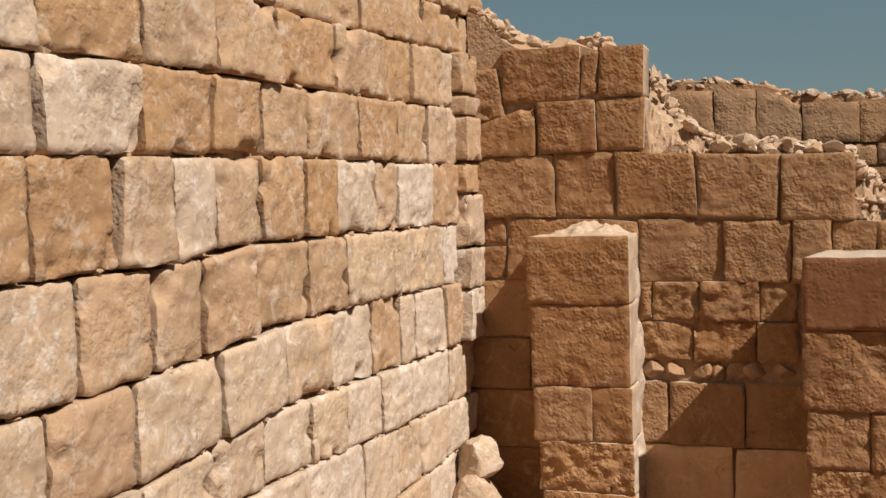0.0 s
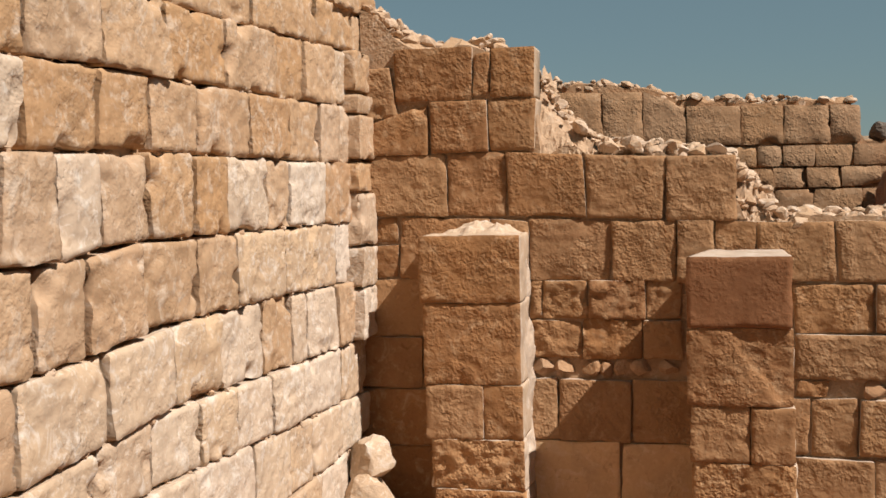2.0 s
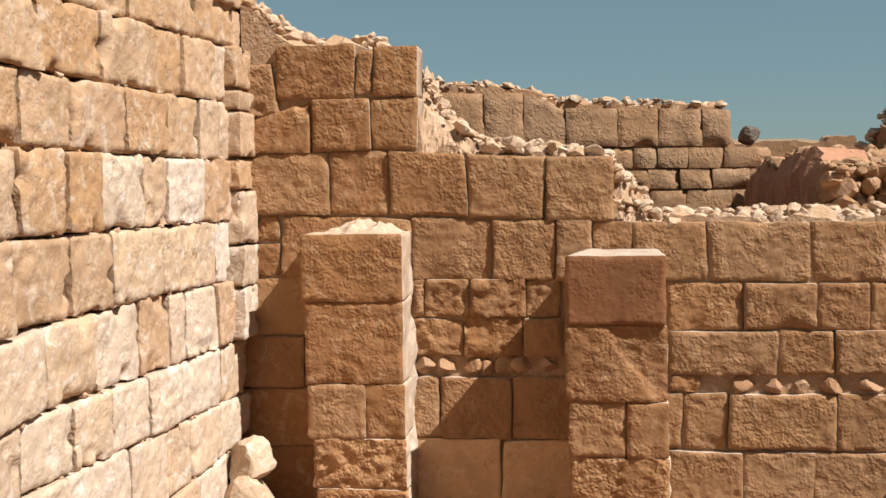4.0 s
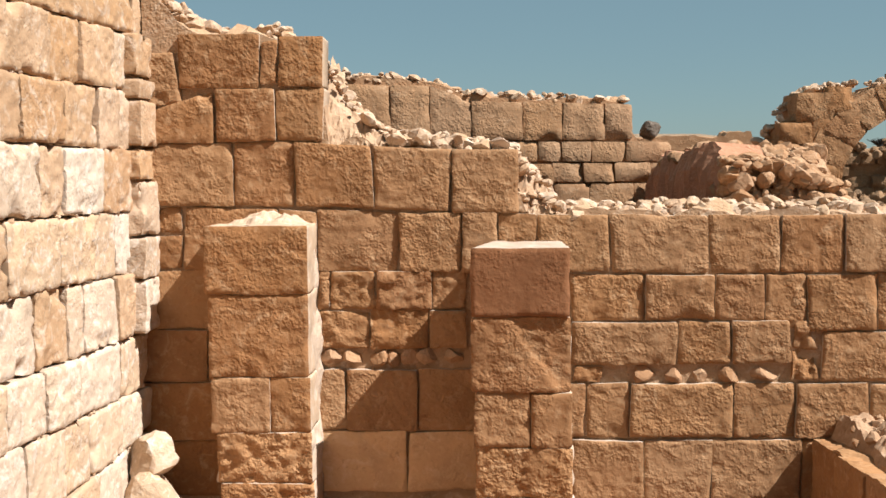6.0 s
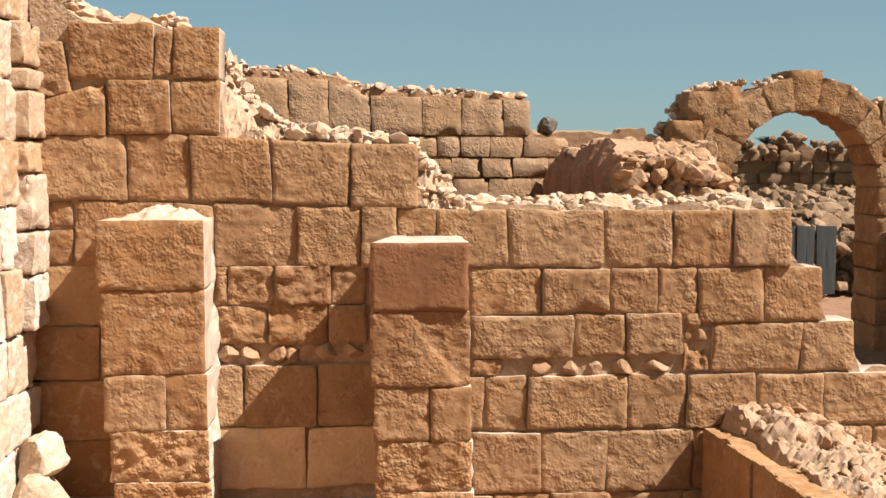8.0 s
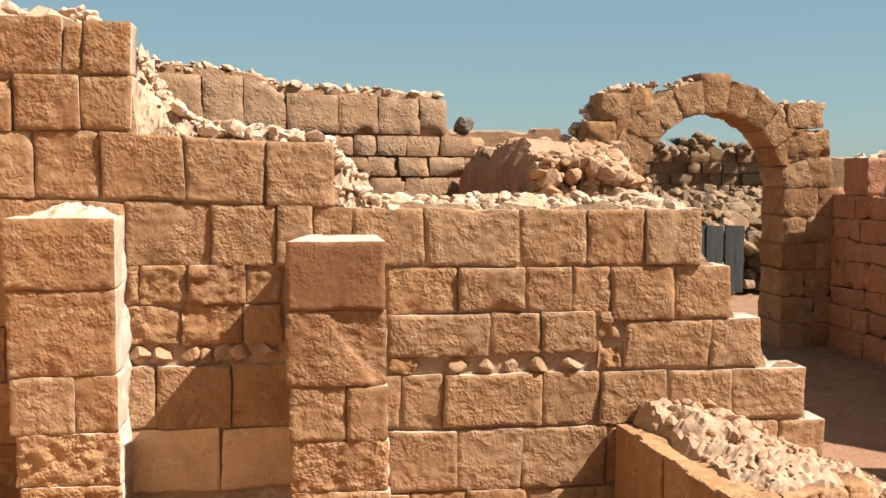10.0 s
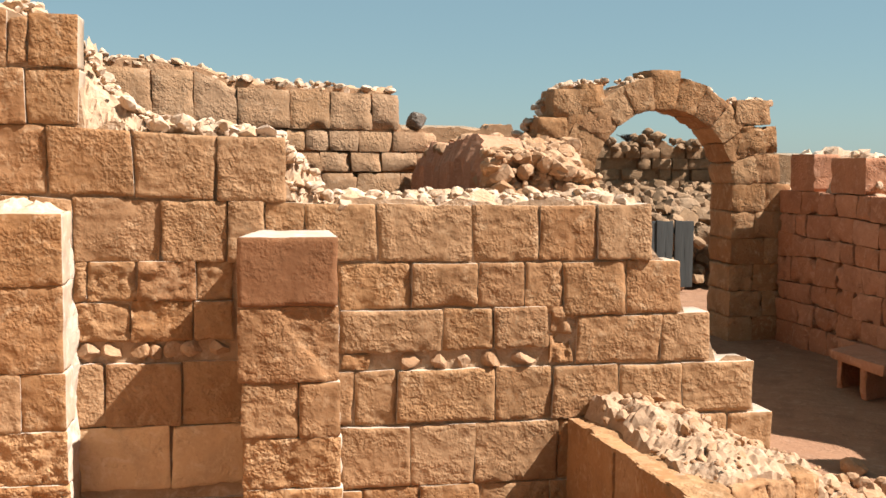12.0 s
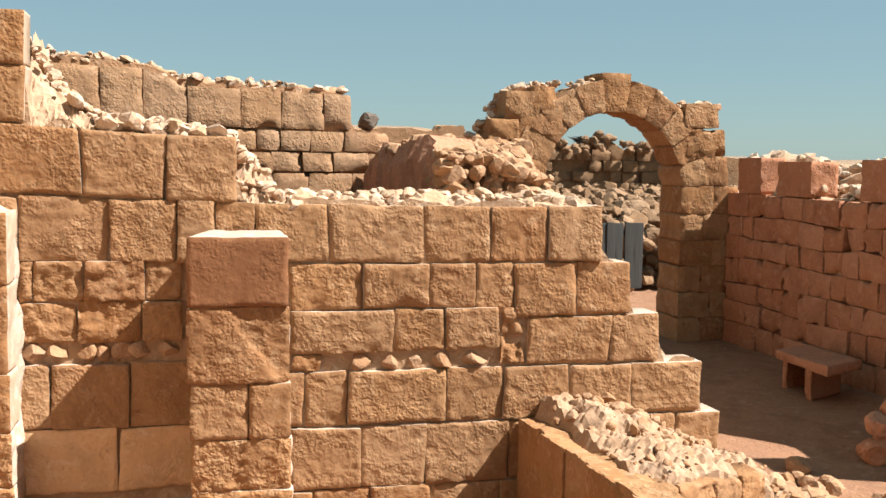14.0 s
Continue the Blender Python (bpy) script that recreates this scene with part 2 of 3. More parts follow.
def core(name, face, profile, thick, mat, bottom=-0.6, start=0.09, rough=0.05, cell=0.07):
    """The rubble and earth fill of a wall: a solid whose top follows the profile of (s, z)."""
    s = np.arange(profile[0][0], profile[-1][0] + cell / 2, cell)
    ds = np.linspace(start, thick, max(3, int((thick - start) / cell)))
    zs = [level(profile, a) for a in s]
    verts, faces = [], []
    nd = len(ds)
    for a, z in zip(s, zs):
        p = np.array([[a * 6, d * 6, z * 3] for d in ds])
        bump = rough * fbm(p, 3)
        for d, k in zip(ds, bump):
            verts.append(face(a, z + k - 0.02, d))
    top = len(verts)
    for a, z in zip(s, zs):
        verts += [face(a, bottom, start), face(a, bottom, thick)]
    for i in range(len(s) - 1):
        for j in range(nd - 1):
            faces.append((i * nd + j, (i + 1) * nd + j, (i + 1) * nd + j + 1, i * nd + j + 1))
        faces.append((top + 2 * i, top + 2 * i + 2, (i + 1) * nd, i * nd))
        faces.append((i * nd + nd - 1, (i + 1) * nd + nd - 1, top + 2 * i + 3, top + 2 * i + 1))
        faces.append((top + 2 * i, top + 2 * i + 1, top + 2 * i + 3, top + 2 * i + 2))
    e = len(s) - 1
    faces.append((top, *range(0, nd), top + 1))
    faces.append((top + 2 * e + 1, *range(e * nd + nd - 1, e * nd - 1, -1), top + 2 * e))
    if (Vector(face(1, 0, 0)) - Vector(face(0, 0, 0))).cross(Vector(face(0, 0, 1)) - Vector(face(0, 0, 0))).z < 0:
        faces = [tuple(reversed(x)) for x in faces]
    return mesh_object(name, verts, faces, mat)


def ico(level_):
    bm = bmesh.new()
    bmesh.ops.create_icosphere(bm, subdivisions=level_, radius=1)
    v = np.array([x.co[:] for x in bm.verts])
    f = [tuple(x.index for x in y.verts) for y in bm.faces]
    bm.free()
    return v, f


ICO = {1: ico(1), 2: ico(2), 3: ico(3)}


def rock(place, size, rng, detail=2, flat=0.65, cuts=9):
    """Vertices and faces of one broken stone: a ball cut by random planes."""
    v, f = ICO[detail]
    v = v.copy()
    for _ in range(cuts):
        n = rng.normal(size=3)
        n /= np.linalg.norm(n)
        h = rng.uniform(0.45, 0.8)
        over = np.maximum(v @ n - h, 0)
        v -= over[:, None] * n
    v *= np.array([rng.uniform(0.8, 1.25), rng.uniform(0.75, 1.1), rng.uniform(0.8, 1.1) * flat])
    m = np.array(Euler((rng.normal(0, 0.35), rng.normal(0, 0.35), rng.uniform(0, 6.28))).to_matrix())
    return v @ m.T * size + np.array(place), f


def heap(name, spots, mat, seed, detail=2, flat=0.65, parent=None):
    """Many broken stones in one mesh. spots: (x, y, z, size)."""
    rng = np.random.default_rng(seed)
    verts, faces, base = [], [], 0
    for x, y, z, size in spots:
        v, f = rock((x, y, z), size, rng, detail, flat)
        verts.append(v)
        faces += [tuple(i + base for i in t) for t in f]
        base += len(v)
    return mesh_object(name, np.concatenate(verts), faces, mat, parent)


def boulder(name, place, size, mat, seed, label, category, flat=0.8, turn=0.0):
    rng = np.random.default_rng(seed)
    v, f = ICO[3]
    v = v / (np.abs(v) ** 3.5).sum(1)[:, None] ** (1 / 3.5)
    for _ in range(7):
        n = rng.normal(size=3)
        n /= np.linalg.norm(n)
        v = v - np.maximum(v @ n - rng.uniform(0.7, 1.0), 0)[:, None] * n
    m = np.array(Euler((rng.normal(0, 0.2), rng.normal(0, 0.2), rng.uniform(0, 6.28))).to_matrix())
    v = v @ m.T * np.array([0.85, 0.85, 0.85 * flat]) * size
    v += (fbm(v * 14, 3) * 0.012)[:, None]
    ob = mesh_object(name, v, f, mat)
    ob.location, ob.rotation_euler = place, (0, 0, turn)
    return tagged(ob, label, category)


# ---------------------------------------------------------------- ground
def build_ground():
    a = np.linspace(-1, 1, 161)
    g = np.sign(a) * (14 * np.abs(a) + 1500 * np.abs(a) ** 7)
    x, y = np.meshgrid(g + 3, g + 7)
    p = np.stack([x.ravel(), y.ravel(), np.zeros(x.size)], -1)
    near = np.exp(-np.hypot(x - 3, y - 7).ravel() / 40)
    z = 0.03 * near * fbm(p * 0.9, 4)
    room = np.clip((2.3 - x) / 0.2, 0, 1) * np.clip((6.75 - y) / 0.2, 0, 1) * np.clip((x + 2.8) / 0.2, 0, 1)
    z = z - 0.22 * room.ravel()
    n = len(g)
    verts = np.stack([x.ravel(), y.ravel(), z], -1)
    faces = [(j * n + i, j * n + i + 1, j * n + n + i + 1, j * n + n + i) for j in range(n - 1) for i in range(n - 1)]
    return tagged(mesh_object("ground", verts, faces, SAND, smooth=True), "trodden sandy desert ground of pale tan earth", "ground", kind="structure")


build_ground()

# ---------------------------------------------------------------- the wall along the room's side
XL = -1.96


def face_left(s, z, d):
    return (XL - d, s, z)


wall_left = core("wall_left", face_left, [(-2.5, 3.3), (2.0, 3.4), (4.2, 3.35), (4.6, 3.2), (5.6, 3.3), (6.2, 3.2), (6.5, 3.15), (7.0, 3.12)], 0.8, MORTAR, start=0.075)
tagged(wall_left, "high wall of roughly squared pale limestone in brick-like courses", "wall", kind="structure")
BEDS = [
    -0.26, 0.06, 0.42,
    [(2.2, 0.82), (3.65, 0.86), (4.3, 0.82), (6.4, 0.70)],
    [(2.2, 1.12), (2.8, 1.09), (3.8, 1.14), (4.94, 1.09), (6.4, 1.04)],
    [(2.2, 1.42), (3.2, 1.42), (3.6, 1.47), (5.05, 1.45), (6.4, 1.41)],
    [(2.2, 1.78), (2.76, 1.77), (3.2, 1.77), (3.4, 1.81), (5.1, 1.79), (6.4, 1.78)],
    [(2.2, 2.12), (4.0, 2.14), (6.4, 2.13)],
    [(2.3, 2.40), (3.2, 2.43), (5.0, 2.44), (6.4, 2.48)],
    [(2.3, 2.76), (3.9, 2.73), (5.0, 2.76), (6.4, 2.81)],
    [(2.3, 3.06), (5.0, 3.04), (6.4, 3.05)],
    3.36,
]
JOINTS = [
    [1.0, 1.4, 1.9, 2.4, 2.9, 3.4, 3.9, 4.5, 5.1, 5.6, 6.46],
    [1.0, 1.6, 2.2, 2.75, 3.2, 3.8, 4.4, 4.9, 5.5, 6.0, 6.46],
    [1.0, 1.5, 2.1, 2.6, 3.1, 3.5, 4.0, 4.6, 5.05, 5.4, 5.9, 6.46],
    [1.0, 1.5, 1.9, 2.3, 2.82, 3.25, 3.64, 4.06, 4.42, 4.83, 5.27, 5.89, 6.46],
    [1.0, 1.45, 1.9, 2.39, 2.81, 3.33, 3.83, 4.27, 4.75, 5.16, 5.36, 5.84, 6.46],
    [1.0, 1.6, 2.1, 2.56, 2.94, 3.24, 3.61, 4.07, 4.48, 5.08, 5.54, 5.88, 6.46],
    [1.0, 1.4, 1.9, 2.37, 2.76, 3.07, 3.34, 3.67, 4.05, 4.37, 4.85, 5.16, 5.68, 6.46],
    [1.0, 1.5, 2.0, 2.43, 2.92, 3.36, 3.72, 4.13, 4.64, 5.18, 5.63, 5.98, 6.46],
    [1.0, 1.5, 2.0, 2.45, 2.94, 3.38, 3.88, 4.42, 5.02, 5.43, 5.91, 6.46],
    [1.0, 1.6, 2.1, 2.7, 3.3, 3.9, 4.75, 5.66, 6.3, 6.62, 6.95],
    [1.0, 1.7, 2.3, 3.0, 3.7, 4.4, 4.75, 5.3, 5.9, 6.4, 6.8],
]
for row, (low, high, joints) in enumerate(zip(BEDS[:-1], BEDS[1:], JOINTS)):
    course(wall_left, face_left, low, high, joints, (BLEACHED, CREAM, (0.95, 0.95, 0.9, 0.8, 0.6, 0.35, 0.2, 0.12, 0.12, 0.12, 0.12)[row]), rough=0.010, gap=0.0015, edge=0.016, bed=0.009, chips=1.6, loose=0.012, seam=0.008)

for low, high in ((1.06, 1.37), (1.38, 1.62), (1.63, 1.95), (1.96, 2.14), (2.15, 2.42), (2.43, 2.54), (2.56, 2.80)):
    block(wall_left, lambda s, z, d: (-1.885 - d, s, z), [(6.12, low), (6.42, low), (6.42, high), (6.13, high)], CREAM if low > 1.5 else BLEACHED, depth=0.15, proud=RNG.uniform(-0.015, 0.01), sides=True, chips=2.0)

rng = np.random.default_rng(90)
spots = []
for bed_ in BEDS[2:9]:
    for _ in range(14):
        y = rng.uniform(2.2, 6.1)
        spots.append((XL - 0.02 - 0.02 * rng.random(), y, level(bed_, y) + rng.uniform(-0.012, 0.012), rng.uniform(0.014, 0.034)))
chinks = heap("chinking", spots, RUBBLE, 91, detail=1)
tagged(chinks, "small chinking stones wedged in the wall's bed joints", "chinking stones", kind="stuff")

# ---------------------------------------------------------------- unseen plain walls added behind the camera to shade the room
def face_near(s, z, d):
    return (2.1 + d, s, z)


def face_rear(s, z, d):
    return (s, -4.0 - d, z)


# never in view: they keep sun off the floor and cut bounced light
for nm, fc, prof in (("wall_near", face_near, [(-4.0, 3.1), (0.0, 3.2), (2.3, 3.1), (2.6, 2.9)]), ("wall_rear", face_rear, [(-2.6, 3.2), (0.0, 3.1), (2.7, 3.2)])):
    tagged(core(nm, fc, prof, 0.6, GOLD, start=0.0), "unseen plain golden limestone wall added to shade the room", "wall", kind="structure")

# ---------------------------------------------------------------- the wall across the room's end
YB = 6.4


def face_back(s, z, d):
    return (s, YB + d, z)


wall_back = core("wall_back", face_back, [(-1.96, 3.14), (-1.85, 3.02), (-1.68, 2.88), (-1.2, 2.84), (-0.9, 2.74), (-0.86, 2.2), (-0.5, 2.12), (0.25, 2.1), (0.31, 1.76), (0.52, 1.74), (1.2, 1.78), (2.2, 1.76), (2.56, 1.72), (2.6, 1.4), (2.78, 1.36), (2.82, 1.05), (3.0, 1.02), (3.04, 0.7), (3.3, 0.68), (3.34, 0.36), (3.44, 0.34)], 0.62, MORTAR, rough=0.07, start=0.036)
tagged(wall_back, "broken ashlar wall of golden limestone stepping down to a ruined end", "wall", kind="structure")
# flank: stone edges and tops coloured paler, as if the sun caught them
back = lambda low, high, joints, mat=GOLD, **k: course(wall_back, face_back, low, high, joints, mat, flank=LIT_AND_LIME, **{"chips": 0.5, **k})
back(2.5, 2.82, [-1.74, -1.25])
back(2.5, 2.81, [-1.14, -0.87])
back(2.18, 2.50, [-1.52, -1.16, -0.87])
block(wall_back, face_back, [(-2.03, 2.17), (-1.53, 2.17), (-1.53, 2.49), (-2.03, 2.34)], GOLD)
block(wall_back, face_back, [(-2.03, 2.40), (-1.72, 2.40), (-1.77, 2.72), (-2.03, 2.72)], GOLD)
back([(-1.9, 1.80), (-1.0, 1.79), (-0.5, 1.76), (0.3, 1.735)], [(-1.9, 2.18), (-1.05, 2.18), (-0.5, 2.15), (0.3, 2.12)], [-2.03, -1.42, -1.05, -0.58, -0.11, 0.30])
back(1.63, 1.79, [-2.03, -1.74])
back(1.41, 1.62, [-2.03, -1.74])
back([(-1.8, 1.41), (0.0, 1.38), (2.6, 1.37)], [(-1.8, 1.79), (0.0, 1.75), (1.4, 1.72), (2.6, 1.73)], [-1.73, -1.16, -0.92, -0.43, -0.05, 0.17, 0.40, 0.84, 1.43, 1.86, 2.24, 2.60])
back([(0.6, 1.085), (1.77, 1.085), (2.02, 1.02), (2.81, 1.03)], 1.37, [0.10, 0.60, 1.05, 1.47, 1.77, 2.02, 2.44, 2.81])
back([(0.6, 0.815), (1.57, 0.82), (1.93, 0.83)], [(0.6, 1.08), (1.93, 1.09)], [0.10, 0.60, 1.25, 1.57, 1.93])
back(0.71, [(2.1, 1.01), (3.02, 1.03)], [2.11, 2.68, 3.02])
back(0.37, [(0.6, 0.71), (3.3, 0.70)], [0.10, 0.70, 0.96, 1.59, 1.96, 2.40, 2.83, 3.33])
back(-0.03, [(0.6, 0.36), (3.5, 0.36)], [0.10, 0.61, 1.05, 1.46, 2.0, 2.44, 2.88, 3.16, 3.48])
back(2.52, 2.78, [-1.245, -1.145], depth=0.2)
block(wall_back, face_back, [(1.93, 0.72), (2.10, 0.72), (2.08, 0.90), (1.94, 0.92)], GOLD, proud=-0.02, rough=0.03)
block(wall_back, face_back, [(1.94, 0.91), (2.09, 0.90), (2.02, 1.10), (1.95, 1.08)], GOLD, proud=-0.01, rough=0.03)
back(-0.27, -0.03, [-0.95, -0.6, -0.3, 0.05, 0.40, 0.75, 1.1, 1.5, 1.95, 2.3])
# between the two pillars
back(1.16, 1.40, [-0.92, -0.85, -0.57, -0.23, -0.02], rough=0.018)
back(0.92, 1.16, [-0.92, -0.61, -0.25, -0.02], rough=0.018)
back(0.42, 0.80, [-0.94, -0.76, -0.32, 0.05])
back(0.03, 0.42, [-0.95, -0.39, 0.05], DULL, rough=0.004)
# beside the side wall
back(1.05, 1.41, [-2.04, -1.40]), back(0.72, 1.05, [-2.04, -1.6, -1.3]), back(0.36, 0.72, [-2.04, -1.5, -1.2]), back(0.0, 0.36, [-2.04, -1.45, -1.2])
back(0.715, 0.81, [0.62, 0.80], rough=0.018)
wedges = heap("chinking", [(x, YB + 0.05, z, r) for x, z, r in ((-0.83, 0.87, 0.08), (-0.70, 0.865, 0.085), (-0.57, 0.865, 0.07), (-0.47, 0.862, 0.07), (-0.35, 0.87, 0.085), (-0.26, 0.865, 0.075),
                                                                   (-0.09, 0.865, 0.085), (1.06, 0.757, 0.08), (1.24, 0.757, 0.07), (1.38, 0.757, 0.075), (1.57, 0.757, 0.08), (1.77, 0.757, 0.08))],
              BANKSTONE, 93, detail=3, flat=0.85)
tagged(wedges, "rough stones wedged in the ashlar wall's levelling rows", "chinking stones", kind="stuff")

# ---------------------------------------------------------------- pillars before the wall
def pillar(label, x, front, back_, courses, skew=0.0, taper=0.0):
    top = new("pillar")
    mid = (front + back_) / 2
    top.location = (x, mid, 0)
    tagged(top, label, "pillar", "pair of pillars")
    for low, high, joints, rough, mat in courses:
        for a, b in zip(joints[:-1], joints[1:]):
            # the paler flank paints the sun's brightness onto sides and top
            ob = block(top, lambda s, z, d: (s + taper * d * max(0.0, x - s), front + d + skew * (s - x), z), [(a, low), (b, low), (b, high), (a, high)], mat, depth=back_ - front, rough=rough,
                       sides=True, gap=-0.002, edge=0.009, chips=0.25, name="pillar_block", flank=LIT_AND_LIME, notch=(0.4, 0.8, 0.86, 0.0, 0.03) if mat is GOLD and front < 5.9 and low > 0.7 else None)
            ob.matrix_parent_inverse = Matrix.Translation((-x, -mid, 0))
    return top


first_pillar = pillar("square pillar of golden limestone blocks with a sunlit side", -1.22, 6.03, 6.39, [
    (1.3, 1.693, [-1.523, -0.925], 0.008, GOLD),
    (0.82, 1.3, [-1.508, -0.925], 0.009, GOLD),
    (0.498, 0.82, [-1.497, -1.155, -0.92], 0.009, GOLD),
    (0.201, 0.498, [-1.472, -0.915], 0.02, PITTED),
    (-0.013, 0.201, [-1.451, -0.904], 0.02, PITTED),
    (-0.26, -0.014, [-1.46, -0.9], 0.012, GOLD)])
pillar("square pillar of limestone blocks with a smooth top block", 0.28, 5.78, 6.36, [
    (1.197, 1.579, [0.0, 0.544], 0.003, SMOOTH),
    (0.78, 1.197, [0.0, 0.549], 0.009, GOLD),
    (0.472, 0.78, [0.015, 0.328, 0.558], 0.009, GOLD),
    (0.188, 0.472, [0.02, 0.563], 0.016, PITTED),
    (0.07, 0.188, [0.02, 0.568], 0.016, PITTED),
    (-0.26, 0.07, [0.02, 0.57], 0.012, GOLD)], skew=-0.05, taper=0.8)

# lime mortar left between the first pillar and the wall, and heaped on its top
def build_fillet():
    ys, zs = np.linspace(6.20, 6.43, 12), np.arange(-0.25, 1.56, 0.02)
    y, z = np.meshgrid(ys, zs)
    y, z = y.ravel(), z.ravel()
    p = np.stack([y * 14, z * 9, np.zeros(len(y))], -1)
    bulge = np.interp(z, [-0.25, 0.3, 0.6, 0.95, 1.2, 1.56], [0.03, 0.02, 0.025, 0.045, 0.015, 0.0])
    x = -0.94 + (bulge + 0.017 * fbm(p, 3)) * np.clip((y - 6.2) / 0.16, 0, 1)
    n = len(ys)
    faces = [(j * n + i, j * n + i + 1, j * n + n + i + 1, j * n + n + i) for j in range(len(zs) - 1) for i in range(n - 1)]
    rim = [(-1.1, v) for v in (6.20, 6.43)]
    verts = list(zip(x, y, z))
    m = len(verts)
    verts += [(*rim[0], zs[0]), (*rim[1], zs[0]), (*rim[1], zs[-1]), (*rim[0], zs[-1])]
    faces += [(m, m + 1, n - 1, 0), (m + 2, m + 3, (len(zs) - 1) * n, len(zs) * n - 1)]
    ob = mesh_object("mortar", verts, faces, LIT_AND_LIME, first_pillar)
    ob.matrix_parent_inverse = Matrix.Translation(-first_pillar.location)


def build_cap():
    xs, ys = np.arange(-1.50, -0.93, 0.02), np.arange(6.10, 6.43, 0.02)
    x, y = np.meshgrid(xs, ys)
    x, y = x.ravel(), y.ravel()
    p = np.stack([x * 11, y * 11, np.zeros(len(x))], -1)
    z = 1.685 + np.clip((y - 6.12) / 0.28, 0, 1) * np.interp(x, [-1.5, -1.36, -1.2, -1.05, -0.93], [-0.01, 0.04, 0.085, 0.07, -0.01]) * (0.8 + 0.5 * fbm(p, 3)) + 0.012 * fbm(p * 2, 2)
    n = len(xs)
    faces = [(j * n + i, j * n + i + 1, j * n + n + i + 1, j * n + n + i) for j in range(len(ys) - 1) for i in range(n - 1)]
    ob = mesh_object("mortar", np.stack([x, y, z], -1), faces, LIT_AND_LIME, first_pillar)
    ob.matrix_parent_inverse = Matrix.Translation(-first_pillar.location)


build_fillet()
build_cap()

# ---------------------------------------------------------------- rubble on the broken tops
def along(n, s0, s1, y0, y1, z, seed, lo=0.03, hi=0.09):
    rng = np.random.default_rng(seed)
    out = []
    for _ in range(n):
        s = rng.uniform(s0, s1)
        out.append((s, rng.uniform(y0, y1), level(z, s) + rng.uniform(-0.02, 0.05), lo + (hi - lo) * rng.random() ** 2))
    return out


rub = heap("rubble", along(150, -0.5, 0.3, 6.46, 7.0, [(-0.5, 2.20), (0.3, 2.10)], 1, 0.035, 0.09)
           + along(110, -0.86, -0.45, 6.66, 7.0, [(-0.86, 2.60), (-0.72, 2.35), (-0.45, 2.16)], 7, 0.02, 0.07)
           + along(30, 0.31, 0.52, 6.6, 7.0, [(0.31, 2.02), (0.44, 1.93), (0.52, 1.80)], 2, 0.025, 0.08)
           + along(8, 0.34, 0.5, 6.46, 6.56, 1.80, 9, 0.025, 0.05)
           + along(380, 0.5, 2.45, 6.47, 7.0, 1.73, 3, 0.025, 0.09)
           + along(60, -2.0, -1.1, 6.5, 7.0, 2.84, 4) + along(70, -2.0, -1.62, 6.46, 6.95, [(-2.0, 3.16), (-1.85, 3.0), (-1.62, 2.86)], 10, 0.03, 0.075), RUBBLE, 5)


def broken_core(x0, x1, slope, foot):
    """The pale lime core laid bare where the ashlar has fallen: it climbs back from the face."""
    xs, ys = np.arange(x0, x1 + 0.01, 0.016), np.arange(6.42, 7.0, 0.016)
    x, y = np.meshgrid(xs, ys)
    x, y = x.ravel(), y.ravel()
    p = np.stack([x * 12, y * 12, np.full(len(x), foot)], -1)
    rise_ = np.clip((y - 6.45) / 0.42, 0, 1)
    z = foot + (np.interp(x, [a for a, _ in slope], [b for _, b in slope]) - foot) * rise_ + 0.045 * fbm(p, 3) + 0.05 * np.abs(fbm(p * 2.6 + 5, 3)) - 0.03
    n = len(xs)
    faces = [(j * n + i, j * n + i + 1, j * n + n + i + 1, j * n + n + i) for j in range(len(ys) - 1) for i in range(n - 1)]
    ob = mesh_object("wall_core", np.stack([x, y, z], -1), faces, MORTAR)
    tagged(ob, "pale lime and rubble core laid bare in the broken wall", "wall core", kind="structure")


broken_core(-0.88, -0.42, [(-0.88, 2.72), (-0.72, 2.42), (-0.42, 2.16)], 2.16)
broken_core(0.29, 0.55, [(0.29, 2.10), (0.44, 1.98), (0.55, 1.76)], 1.74)
tagged(rub, "loose pale rubble lying along the broken wall top", "rubble", kind="stuff")

# ---------------------------------------------------------------- stones at the foot of the side wall
for place, size, seed, mat in (((-1.84, 6.02, 0.36), 0.14, 3, BLEACHED), ((-1.82, 6.0, 0.02), 0.24, 4, BLEACHED), ((-1.80, 5.55, -0.05), 0.24, 5, BLEACHED),
                               ((-1.74, 5.2, -0.12), 0.2, 6, BLEACHED), ((-1.78, 4.8, -0.1), 0.24, 8, BLEACHED)):
    boulder("boulder", place, size, mat, seed, "rounded pale limestone boulder at the wall's foot", "boulder", flat=1.25)["group"] = "boulders at the wall's foot"

# ---------------------------------------------------------------- far wall and cross wall
YF = 10.0


def face_far(s, z, d):
    return (s - 0.18 * d, YF + 0.2 * (s - 1.5) + d, z)


